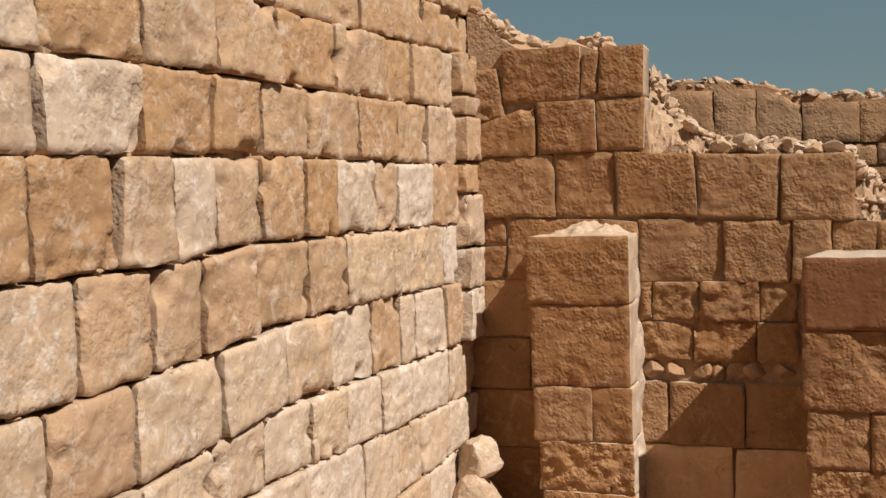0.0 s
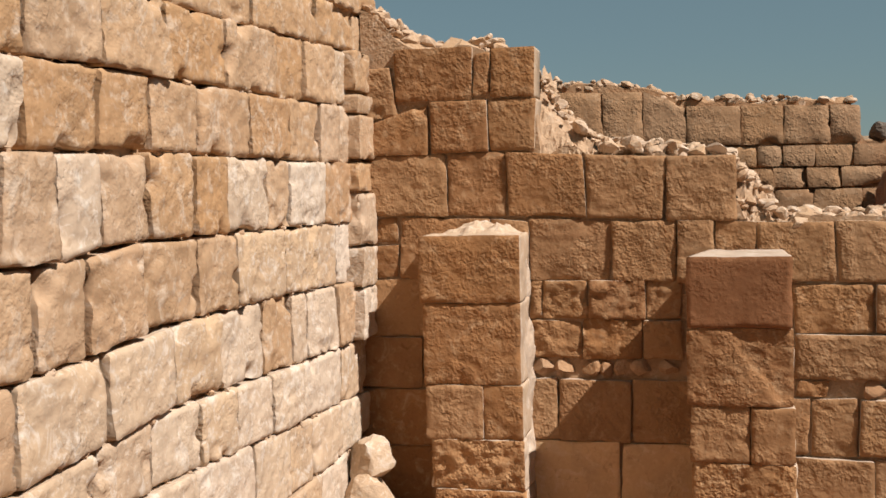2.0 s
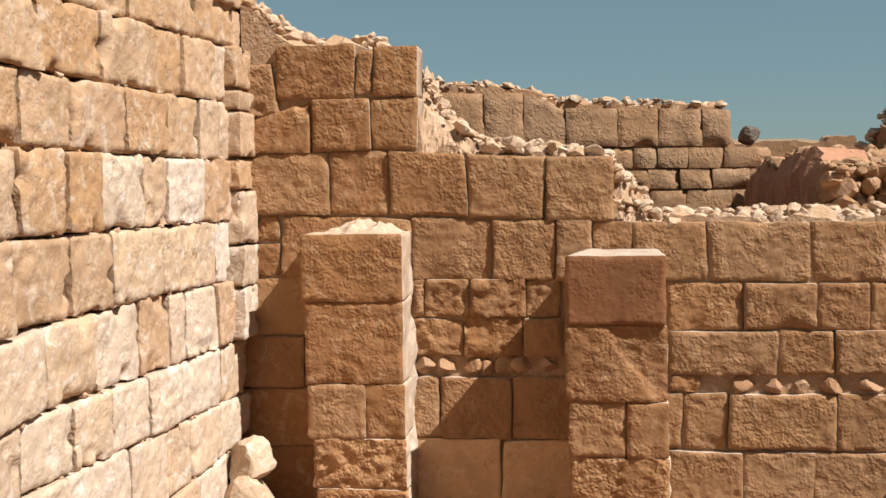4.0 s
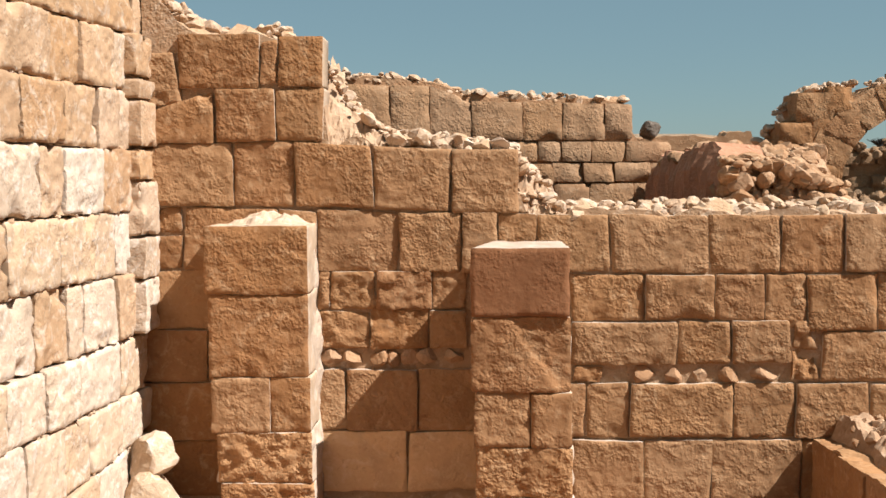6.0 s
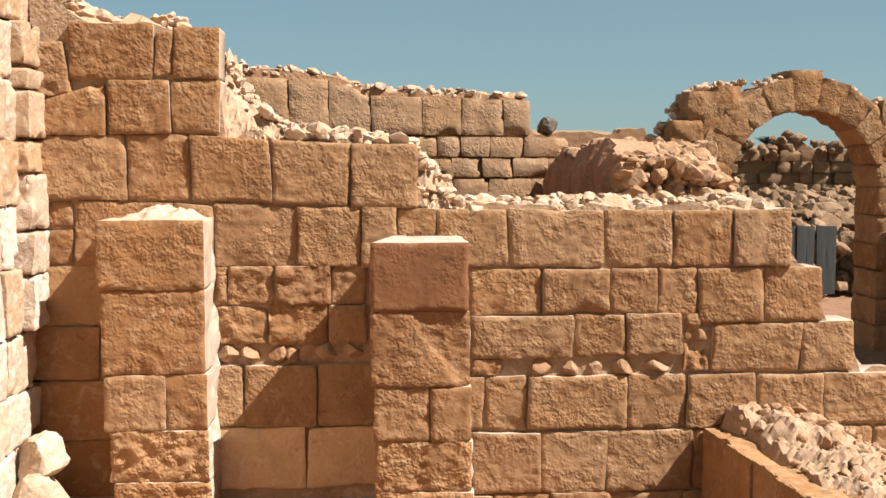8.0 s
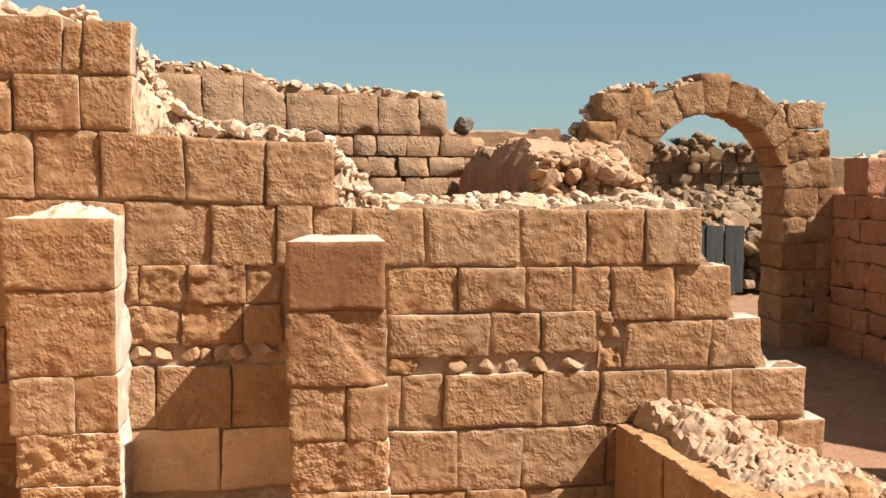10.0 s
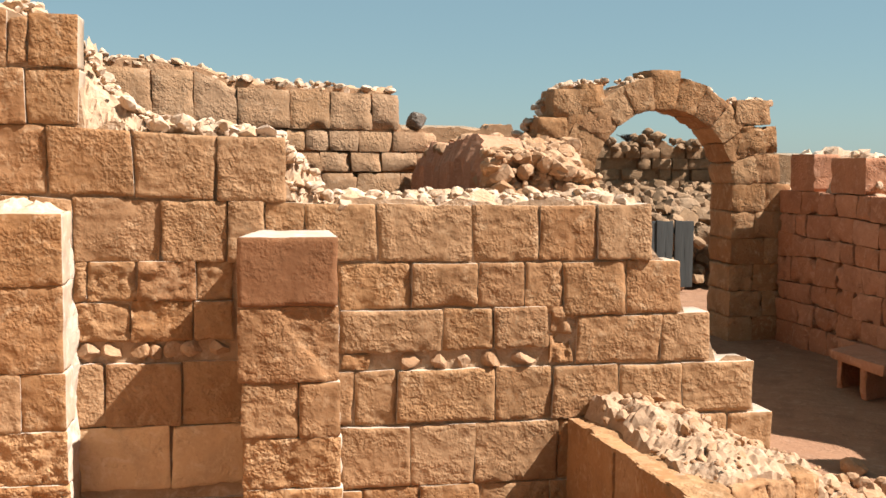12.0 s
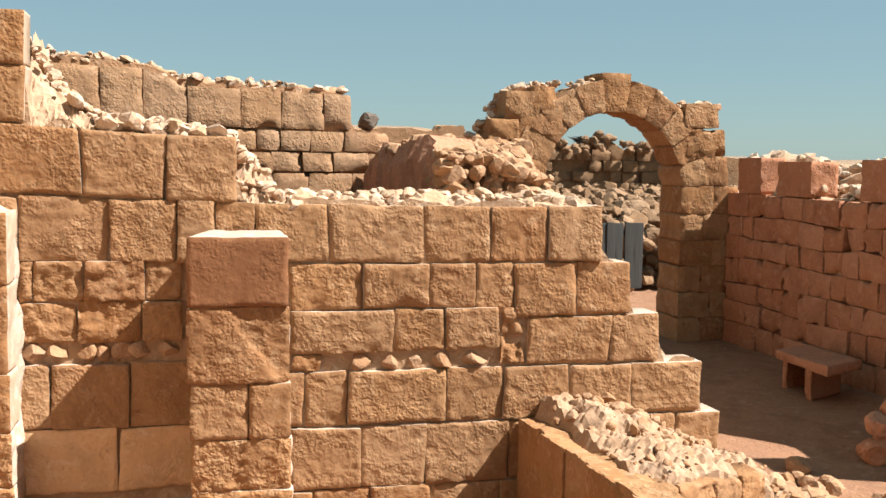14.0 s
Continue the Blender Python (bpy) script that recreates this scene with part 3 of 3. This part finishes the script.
wall_far = core("wall_far", face_far, [(-2.6, 2.92), (-0.9, 2.86), (-0.3, 2.82), (-0.1, 2.71), (0.6, 2.68), (1.5, 2.64), (1.54, 2.3), (1.8, 2.26), (2.1, 2.0), (2.4, 1.6)], 0.6, GREY, rough=0.05, start=0.06)
tagged(wall_far, "distant weathered grey stone wall with a rubble top", "wall", kind="structure")
for low, high, step, end, seed in ((2.27, 2.62, 0.40, 1.52, 1), (2.07, 2.26, 0.30, 1.9, 2), (1.88, 2.06, 0.27, 1.95, 3), (1.62, 1.87, 0.34, 1.95, 4), (1.35, 1.61, 0.33, 1.95, 5)):
    rng = np.random.default_rng(seed)
    js, x = [], -2.4
    while x < end - 0.2:
        js.append(round(x, 2))
        x += step * rng.uniform(0.65, 1.3)
    js.append(end)
    if low > 2.2:
        high = [(-2.4, 2.81), (-0.35, 2.76), (-0.2, 2.64), (1.5, 2.60)]
    course(wall_far, face_far, low, high, js, GREY, cell=0.04, rough=0.010, edge=0.013, chips=1.6)
far_top = heap("rubble", [(x, y + 0.2 * (x - 1.5), z, r) for x, y, z, r in along(260, -2.2, 1.45, 10.05, 10.5, [(-2.4, 2.87), (-0.35, 2.80), (-0.2, 2.69), (1.5, 2.61)], 21, 0.03, 0.085)], RUBBLE, 22)
tagged(far_top, "small pale stones along the far wall's top", "rubble", kind="stuff")
boulder("loose_stone", (1.71, 10.15, 2.36), 0.105, DARKSTONE, 4, "dark grey loose stone lying on the far wall", "stone", flat=0.95)

XC = 1.62


def face_cross(s, z, d):
    return (XC + d, s, z)


def build_cross():
    """A thick earth-packed wall whose face is fluted by rain."""
    ss = np.arange(7.2, 9.98, 0.035)
    top = np.interp(ss, [7.2, 7.35, 7.6, 8.3, 8.8, 9.3, 9.98], [2.0, 2.1, 2.15, 2.14, 2.08, 2.12, 2.05])
    top = top + 0.05 * fbm(np.stack([ss * 5, ss * 0, ss * 0 + 3], -1), 3)
    verts = []
    for v in np.linspace(0, 1, 30):
        z = -0.3 + v * (top + 0.3)
        p = np.stack([ss * 9, z * 1.1, ss * 0 + 7], -1)
        d = 0.06 * np.abs(fbm(p, 3)) + 0.03 * fbm(p * 2.5 + 4, 2) + 0.08 * np.clip(v - 0.93, 0, 1) / 0.07
        verts += [face_cross(a, b_, c_) for a, b_, c_ in zip(ss, z, d)]
    verts += [face_cross(a, b_ - 0.03, 0.42) for a, b_ in zip(ss, top)] + [face_cross(a, -0.3, 0.42) for a in ss]
    n = len(ss)
    faces = [(j * n + i, j * n + n + i, j * n + n + i + 1, j * n + i + 1) for j in range(31) for i in range(n - 1)]
    faces += [(31 * n, (j + 1) * n, j * n) for j in range(30)] + [(31 * n + n - 1, j * n + n - 1, (j + 1) * n + n - 1) for j in range(30)]
    return mesh_object("wall_cross", verts, faces, DUSK)


cross = build_cross()
tagged(cross, "shaded cross wall of eroded earth-packed stone with a ragged top", "wall", kind="structure")


def bank_height(x, y):
    """Debris that climbs away from the ashlar wall and breaks off at its outer end."""
    z = np.interp(y, [7.0, 7.5, 8.2, 8.8, 9.9], [1.70, 1.92, 2.10, 2.12, 1.95])
    return z - 2.2 * np.maximum(x - 0.318 * y, 0)


def build_bank():
    xs, ys = np.arange(1.95, 3.6, 0.06), np.arange(7.0, 9.9, 0.06)
    x, y = np.meshgrid(xs, ys)
    p = np.stack([x.ravel() * 5, y.ravel() * 5, np.ones(x.size)], -1)
    z = np.maximum(bank_height(x.ravel(), y.ravel()) + 0.05 * fbm(p, 3) - 0.05, -0.2)
    n = len(xs)
    faces = [(j * n + i, j * n + i + 1, j * n + n + i + 1, j * n + n + i) for j in range(len(ys) - 1) for i in range(n - 1)]
    ob = mesh_object("debris_bank", np.stack([x.ravel(), y.ravel(), z], -1), faces, MORTAR)
    return tagged(ob, "bank of earth and debris behind the ashlar wall", "debris bank", kind="structure")


build_bank()
rng = np.random.default_rng(31)
spots = []
for _ in range(2000):
    y = 7.05 + 2.6 * rng.random() ** 1.3
    x = rng.uniform(1.75, 0.345 * y)
    spots.append((x, y, float(bank_height(max(x, 1.95), y)) + rng.uniform(-0.07, 0.03), 0.025 + 0.10 * rng.random() ** 2.4))
for _ in range(420):
    x = rng.uniform(1.66, 2.45)
    spots.append((x, rng.uniform(6.98, 7.3), 1.62 + rng.random() ** 0.8 * (2.06 - 0.3 * max(0.0, x - 1.9) - 1.62), 0.03 + 0.08 * rng.random() ** 2))
slope = heap("rubble", spots, BANKSTONE, 32, flat=0.75)
tagged(slope, "slope of tumbled pale stones beside the cross wall", "rubble", kind="stuff")

# ---------------------------------------------------------------- arch
YA = 11.0


def face_arch(s, z, d):
    return (s, YA + d, z)


arch = new("stone_arch")
arch.location = (4.6, YA + 0.28, 0)
tagged(arch, "free-standing round arch of golden limestone voussoirs with ragged shoulders", "arch")
AX, AZ, AR = 4.59, 1.76, 0.81


def arch_block(corners, name, **k):
    ob = block(arch, face_arch, corners, GOLD, depth=0.56, sides=True, cell=0.032, edge=0.010, gap=-0.003, rough=0.014, name=name, **k)
    ob.matrix_parent_inverse = Matrix.Translation((-4.6, -YA - 0.28, 0))
    return ob


def on_ring(r, w):
    return (AX + r * cos(w), AZ + r * sin(w))


N = 11
for i in range(N):
    a, b = pi - pi * i / N, pi - pi * (i + 1) / N
    r2 = AR + (0.42, 0.40, 0.36, 0.34, 0.35, 0.43, 0.36, 0.34, 0.36, 0.38, 0.34)[i]
    arch_block([on_ring(AR, a), on_ring(AR, b), on_ring(r2, b), on_ring(r2, a)], "voussoir")
# shoulders
for x0, x1, z0, z1 in ((5.40, 5.83, 2.41, 2.68), (5.45, 5.92, 2.10, 2.40), (5.62, 5.97, 1.77, 2.09), (3.32, 3.74, 2.46, 2.76), (3.14, 3.50, 2.24, 2.46),
                       (3.02, 3.40, 2.02, 2.24), (3.0, 3.42, 1.77, 2.02), (3.62, 3.92, 2.55, 2.82), (3.48, 3.72, 2.22, 2.50), (3.38, 3.62, 2.0, 2.26), (3.72, 4.0, 2.42, 2.62), (3.38, 3.5, 1.76, 2.04)):
    arch_block([(x0, z0), (x1, z0), (x1 - 0.02, z1), (x0 + 0.02, z1)], "shoulder_stone", chips=2.0)
# jambs
for x0, xm, x1 in ((AX + AR, AX + AR + 0.33, 6.1), (3.0, 3.4, 3.78)):
    zs = [-0.05, 0.27, 0.56, 0.86, 1.15, 1.45, 1.76]
    for i, (z0, z1) in enumerate(zip(zs[:-1], zs[1:])):
        k = xm + (0.07 if i % 2 else -0.05)
        arch_block([(x0, z0), (k, z0), (k, z1), (x0, z1)], "jamb_stone")
        arch_block([(k, z0), (x1, z0), (x1, z1), (k, z1)], "jamb_stone")
rng = np.random.default_rng(41)
spots = []
for _ in range(130):
    x = rng.uniform(3.0, 5.9)
    top = np.interp(x, [2.95, 3.2, 3.4, 3.8, 4.3, 4.6, 5.0, 5.4], [2.1, 2.5, 2.76, 2.84, 2.88, 2.96, 2.86, 2.66])
    spots.append((x, YA + rng.uniform(0.1, 0.5), top + rng.uniform(-0.04, 0.03), rng.uniform(0.03, 0.085)))
crest = heap("rubble", spots, RUBBLE, 42)
tagged(crest, "small stones of broken fill on the arch's back", "rubble", kind="stuff")

# ---------------------------------------------------------------- wall of the room beyond
XR = 5.95


def face_right(s, z, d):
    return (XR + d, s, z)


# the unseen tall stretch up to s=8 is added and notched to shadow the floor
wall_right = core("wall_right", face_right, [(5.2, 3.0), (5.5, 3.0), (5.6, 2.4), (5.95, 2.4), (6.3, 3.0), (8.0, 3.0), (8.07, 1.70), (11.4, 1.70)], 0.6, MORTAR, rough=0.03)
tagged(wall_right, "shaded room wall of squared limestone with a broken top", "wall", kind="structure")
rng = np.random.default_rng(48)
heights = [[(y, z + (rng.uniform(-0.035, 0.035) if 0.1 < z < 1.6 else 0.0)) for y in (7.3, 7.9, 8.5, 9.0, 9.6, 10.2, 11.0)] for z in (-0.03, 0.24, 0.50, 0.72, 0.98, 1.21, 1.45, 1.69)]
for row, (low, high) in enumerate(zip(heights[:-1], heights[1:])):
    rng = np.random.default_rng(50 + row)
    js, y = [], 7.3
    while y < 10.75:
        js.append(round(y, 2))
        y += rng.uniform(0.2, 0.5)
    js.append(11.0)
    course(wall_right, face_right, low, high, js, DUSK, cell=0.035, rough=0.009, edge=0.012, chips=2.2, loose=0.01, seam=0.001)
for y0, y1, z1 in ((10.27, 10.76, 2.09), (9.32, 9.94, 2.05), (7.9, 8.55, 2.07)):
    block(wall_right, face_right, [(y0, 1.69), (y1, 1.69), (y1, z1), (y0, z1)], DUSK, depth=0.3, sides=True, cell=0.04)
rng = np.random.default_rng(61)
top = heap("rubble", [(XR + rng.uniform(0.1, 0.6), rng.uniform(8.1, 10.9), 1.73 + rng.uniform(-0.03, 0.07), rng.uniform(0.04, 0.10)) for _ in range(110)], RUBBLE, 62)
tagged(top, "sunlit stones lying on the room wall's top", "rubble", kind="stuff")

# ---------------------------------------------------------------- bench
bench = new("stone_bench")
bench.location = (5.45, 8.05, 0)
tagged(bench, "low bench of a rough stone slab on upright stones", "bench")


def face_slab(s, z, d):
    return (5.20 + d, s + 0.5 * d, z)


for name, c, depth in (("slab", [(7.78, 0.25), (8.62, 0.26), (8.62, 0.335), (7.78, 0.34)], 0.5), ("leg", [(8.46, -0.03), (8.53, -0.03), (8.53, 0.27), (8.46, 0.27)], 0.45),
                       ("leg", [(8.07, -0.03), (8.16, -0.03), (8.16, 0.27), (8.07, 0.27)], 0.45)):
    ob = block(bench, (lambda s, z, d: (5.23 + d, s + 0.5 * d, z)) if name == "leg" else face_slab, c, DUSK, depth=depth, sides=True, cell=0.035, name=name)
    ob.matrix_parent_inverse = Matrix.Translation((-5.45, -8.05, 0))

# ---------------------------------------------------------------- ruin and gate beyond the arch
def face_ruin(s, z, d):
    return (s, 22.0 + d, z)


ruin = core("wall_ruin", face_ruin, [(5.5, 1.9), (6.4, 2.3), (7.4, 2.38), (8.4, 2.36), (8.9, 2.5), (9.6, 2.3), (10.6, 2.3), (13.0, 2.1)], 1.2, DARKRUBBLE, rough=0.04, cell=0.15)
tagged(ruin, "collapsed dark stone wall far behind the arch", "wall", kind="structure")
rng = np.random.default_rng(70)
for row in range(5):
    z0 = 1.1 + row * 0.24
    x = 6.3 + rng.uniform(0, 0.3)
    js = []
    while x < 10.6:
        js.append(round(x, 2))
        x += rng.uniform(0.28, 0.6)
    course(ruin, face_ruin, z0, z0 + 0.24, js, DARKRUBBLE, cell=0.08, edge=0.02, rough=0.02, chips=2.0, loose=0.08, seam=0.012)
spots = [(x, rng.uniform(21.7, 22.4), level([(5.5, 1.9), (7.4, 2.42), (8.4, 2.35), (8.9, 2.66), (9.6, 2.35), (10.6, 2.4)], x) + 0.05 - rng.random() * 0.22, rng.uniform(0.07, 0.2)) for x in rng.uniform(5.8, 10.8, 110)]
for _ in range(1500):
    x, y = rng.uniform(5.0, 12.5), rng.uniform(15.6, 21.6)
    z = np.interp(y, [15.6, 17, 22], [0.75, 1.05, 1.45]) + rng.uniform(-0.12, 0.12)
    spots.append((x, y, z, 0.06 + 0.2 * rng.random() ** 2))
for _ in range(120):
    x, y = rng.uniform(6.2, 9.0), rng.uniform(15.5, 16.8)
    spots.append((x, y, rng.uniform(0.0, 0.5) * (y - 15.0) / 1.5, 0.07 + 0.15 * rng.random() ** 2))
spill = heap("rubble", spots, DARKRUBBLE, 71, flat=0.8)
tagged(spill, "great spill of dark grey fallen stones", "rubble", kind="stuff")


def face_bank(s, z, d):
    return (s, 16.6 + d, z)


bank = core("spill_bank", face_bank, [(4.8, 0.7), (8.0, 0.85), (12.8, 0.7)], 5.6, EARTH, start=0.1, rough=0.1, cell=0.3)
tagged(bank, "earth bank under the fallen stones", "debris bank", kind="structure")
gate = new("wooden_gate")
gate.location = (6.47, 15.2, 0)
tagged(gate, "closed low gate of dark weathered boards", "gate")
for i in range(5):
    a = 6.10 + i * 0.15
    ob = block(gate, lambda s, z, d: (s, 15.2 + d, z), [(a, 0.08), (a + 0.149 - 0.03 * (i == 2), 0.08), (a + 0.149 - 0.03 * (i == 2), 1.1), (a, 1.1 + 0.01 * (i % 2))], WOOD, depth=0.05, rough=0.001, cell=0.06, edge=0.003, name="board", chips=0)
    ob.matrix_parent_inverse = Matrix.Translation((-6.47, -15.2, 0))
for z in (0.3, 0.9):
    ob = block(gate, lambda s, z, d: (s, 15.26 + d, z), [(6.08, z), (6.86, z), (6.86, z + 0.09), (6.08, z + 0.09)], WOOD, depth=0.045, rough=0.002, cell=0.06, edge=0.008, name="rail", chips=0)
    ob.matrix_parent_inverse = Matrix.Translation((-6.47, -15.2, 0))

def dry_bush(place, wide, high):
    """A tuft of dry twigs."""
    rng = np.random.default_rng(19)
    verts, faces = [], []
    for _ in range(130):
        way = np.array([rng.normal(0, 0.8) * wide, rng.normal(0, 0.5) * wide, high * rng.uniform(0.5, 1.0)])
        root = np.array([rng.normal(0, 0.15) * wide, rng.normal(0, 0.1) * wide, 0.0])
        side = rng.normal(size=3) * 0.012
        k = len(verts)
        for t, w in ((0.0, 1.0), (0.5, 0.8), (1.0, 0.2)):
            at = root + way * t + np.array([0, 0, -0.25 * high * t * t])
            verts += [at - side * w, at + side * w, at + np.array([side[1], -side[0], side[2]]) * w]
        faces += [(k + r + i, k + r + (i + 1) % 3, k + r + 3 + (i + 1) % 3, k + r + 3 + i) for r in (0, 3) for i in range(3)]
    ob = mesh_object("dry_bush", verts, faces, WOOD)
    ob.location = place
    return tagged(ob, "small dry leafless bush on the far stone heap", "bush")


dry_bush((8.45, 22.3, 2.42), 0.12, 0.24)

# ---------------------------------------------------------------- low wall with its fill
def face_low(s, z, d):
    return (2.07 + d, s, z)


low_wall = core("wall_low", face_low, [(4.25, 0.46), (5.2, 0.43), (6.38, 0.39)], 0.2, GOLD, rough=0.025, start=0.0, cell=0.05)
for a, b in ((4.3, 4.72), (4.72, 5.2), (5.2, 5.55), (5.55, 5.98), (5.98, 6.38)):
    block(low_wall, lambda s, z, d: (2.05 + d, s, z), [(a, -0.3), (b, -0.3), (b, level([(4.25, 0.445), (6.38, 0.375)], b)), (a, level([(4.25, 0.445), (6.38, 0.375)], a))], GOLD, depth=0.12, rough=0.010, chips=1.2, gap=-0.001)
tagged(low_wall, "low smooth-faced stub wall holding back rubble", "wall", kind="structure")


def mound_height(x, y):
    z = np.interp(x, [2.1, 2.165, 2.24, 2.4, 2.6, 2.9, 3.3, 3.75], [0.22, 0.24, 0.39, 0.42, 0.41, 0.27, 0.10, -0.08])
    z = z + 0.06 * np.interp(y, [4.2, 5.6, 6.4], [-0.6, 0.6, 1.2])
    return np.where(y < 4.61 + 0.645 * (x - 2.07), -0.3, z)


def build_mound():
    xs, ys = np.arange(2.15, 3.9, 0.03), np.arange(4.15, 6.42, 0.03)
    x, y = np.meshgrid(xs, ys)
    p = np.stack([x.ravel() * 5, y.ravel() * 5, np.zeros(x.size)], -1)
    z = mound_height(x.ravel(), y.ravel()) + 0.05 * fbm(p, 4) + 0.045 * np.abs(fbm(p * 2.2 + 8, 3))
    n = len(xs)
    faces = [(j * n + i, j * n + i + 1, j * n + n + i + 1, j * n + n + i) for j in range(len(ys) - 1) for i in range(n - 1)
             if ys[j] > 4.53 + 0.645 * (xs[i + 1] - 2.07)]
    ob = mesh_object("fill_mound", np.stack([x.ravel(), y.ravel(), z], -1), faces, CLUMP)
    return tagged(ob, "hardened mound of earth and small stones", "mound", kind="structure")


build_mound()
rng = np.random.default_rng(9)
spots = []
for _ in range(300):
    x, y = rng.uniform(2.2, 3.7), rng.uniform(4.6, 6.38)
    if y < 4.64 + 0.645 * (x - 2.07):
        continue
    spots.append((x, y, mound_height(x, y) + rng.uniform(0.0, 0.04), 0.014 + 0.05 * rng.random() ** 2.6))
for _ in range(25):
    x, y = rng.uniform(3.3, 4.0), rng.uniform(5.2, 6.2)
    spots.append((x, y, 0.03, rng.uniform(0.05, 0.13)))
mound = heap("rubble", spots, BANKSTONE, 11, flat=0.8)
tagged(mound, "pale broken stones bedded in the mound", "rubble", kind="stuff")

# the cut end of the fill, faced with stones
END = Vector((0.84, 0.54, 0)).normalized()


def face_end(s, z, d):
    return (2.17 + END.x * s, 4.64 + END.y * s + d, z)


fill_end = core("fill_end", face_end, [(0.0, 0.40), (0.45, 0.40), (0.9, 0.25), (1.3, 0.1), (1.45, 0.0)], 0.65, CLUMP, start=0.06, rough=0.03)
tagged(fill_end, "cut end of the rubble fill faced with squared stones", "wall", kind="structure")
for low_, high_, joints in ((-0.25, 0.08, [0.0, 0.4, 0.85, 1.2, 1.5]), (0.08, [(0.0, 0.42), (0.6, 0.36), (1.2, 0.27)], [0.0, 0.26, 0.62, 0.9, 1.2])):
    course(fill_end, face_end, low_, high_, joints, GOLD, rough=0.014, chips=2.0)

# stones stacked in the shade
for place, size, seed in (((4.58, 6.25, 0.06), 0.13, 12), ((4.80, 6.35, 0.08), 0.16, 13), ((4.63, 6.3, 0.24), 0.11, 14), ((4.84, 6.33, 0.34), 0.16, 15)):
    boulder("boulder", place, size, DUSK, seed, "squarish limestone block in a small stack on the sand", "boulder", flat=0.8)["group"] = "stack of stones"

# ---------------------------------------------------------------- distance
def build_ridge():
    xs = np.arange(-160, 260, 2.0)
    ys = [90, 110, 118, 122, 180]
    rise = [0.0, 0.75, 0.96, 1.0, 0.9]
    verts = []
    for y, k in zip(ys, rise):
        for x in xs:
            top = np.interp(x, [-160, 10, 26, 34, 60, 90, 260], [6.5, 6.2, 5.9, 5.0, 3.4, 2.9, 2.9])
            verts.append((x, y, -0.2 + k * (top + 0.25 * float(vnoise(np.array([[x * 0.15, y * 0.1, 0.0]]))[0]))))
    n = len(xs)
    faces = [(j * n + i, j * n + i + 1, j * n + n + i + 1, j * n + n + i) for j in range(len(ys) - 1) for i in range(n - 1)]
    return tagged(mesh_object("ridge", verts, faces, EARTH, smooth=True), "low tan desert ridge on the horizon", "ridge", kind="structure")


def face_rise(s, z, d):
    return (s, 20.0 + d, z)


rise = core("wall_rise", face_rise, [(2.9, 2.6), (3.6, 2.62), (4.75, 2.60), (4.8, 2.72), (5.22, 2.70), (5.26, 2.5), (6.0, 2.45)], 0.7, GREY, start=0.0, rough=0.03)
tagged(rise, "low tan ruined wall far off on the rise", "wall", kind="structure")
build_ridge()
rng = np.random.default_rng(81)
spots = []
for _ in range(220):
    a = rng.uniform(0.49, 0.66)
    y = rng.uniform(24, 27)
    spots.append((y * math.tan(a), y, rng.uniform(1.6, 2.15) + 0.1 * sin(a * 60), rng.uniform(0.15, 0.4)))
far_heap = heap("rubble", spots, RUBBLE, 82, detail=1)
tagged(far_heap, "far bank of pale tumbled building stones", "rubble", kind="stuff")


def face_far_bank(s, z, d):
    return (s, 25.0 + d, z)


tagged(core("far_bank", face_far_bank, [(11.5, 0.6), (12.5, 1.8), (21.0, 1.8), (23.0, 0.4)], 3.0, EARTH, start=0.0, rough=0.2, cell=0.4), "earth bank under far tumbled stones", "debris bank", kind="structure")
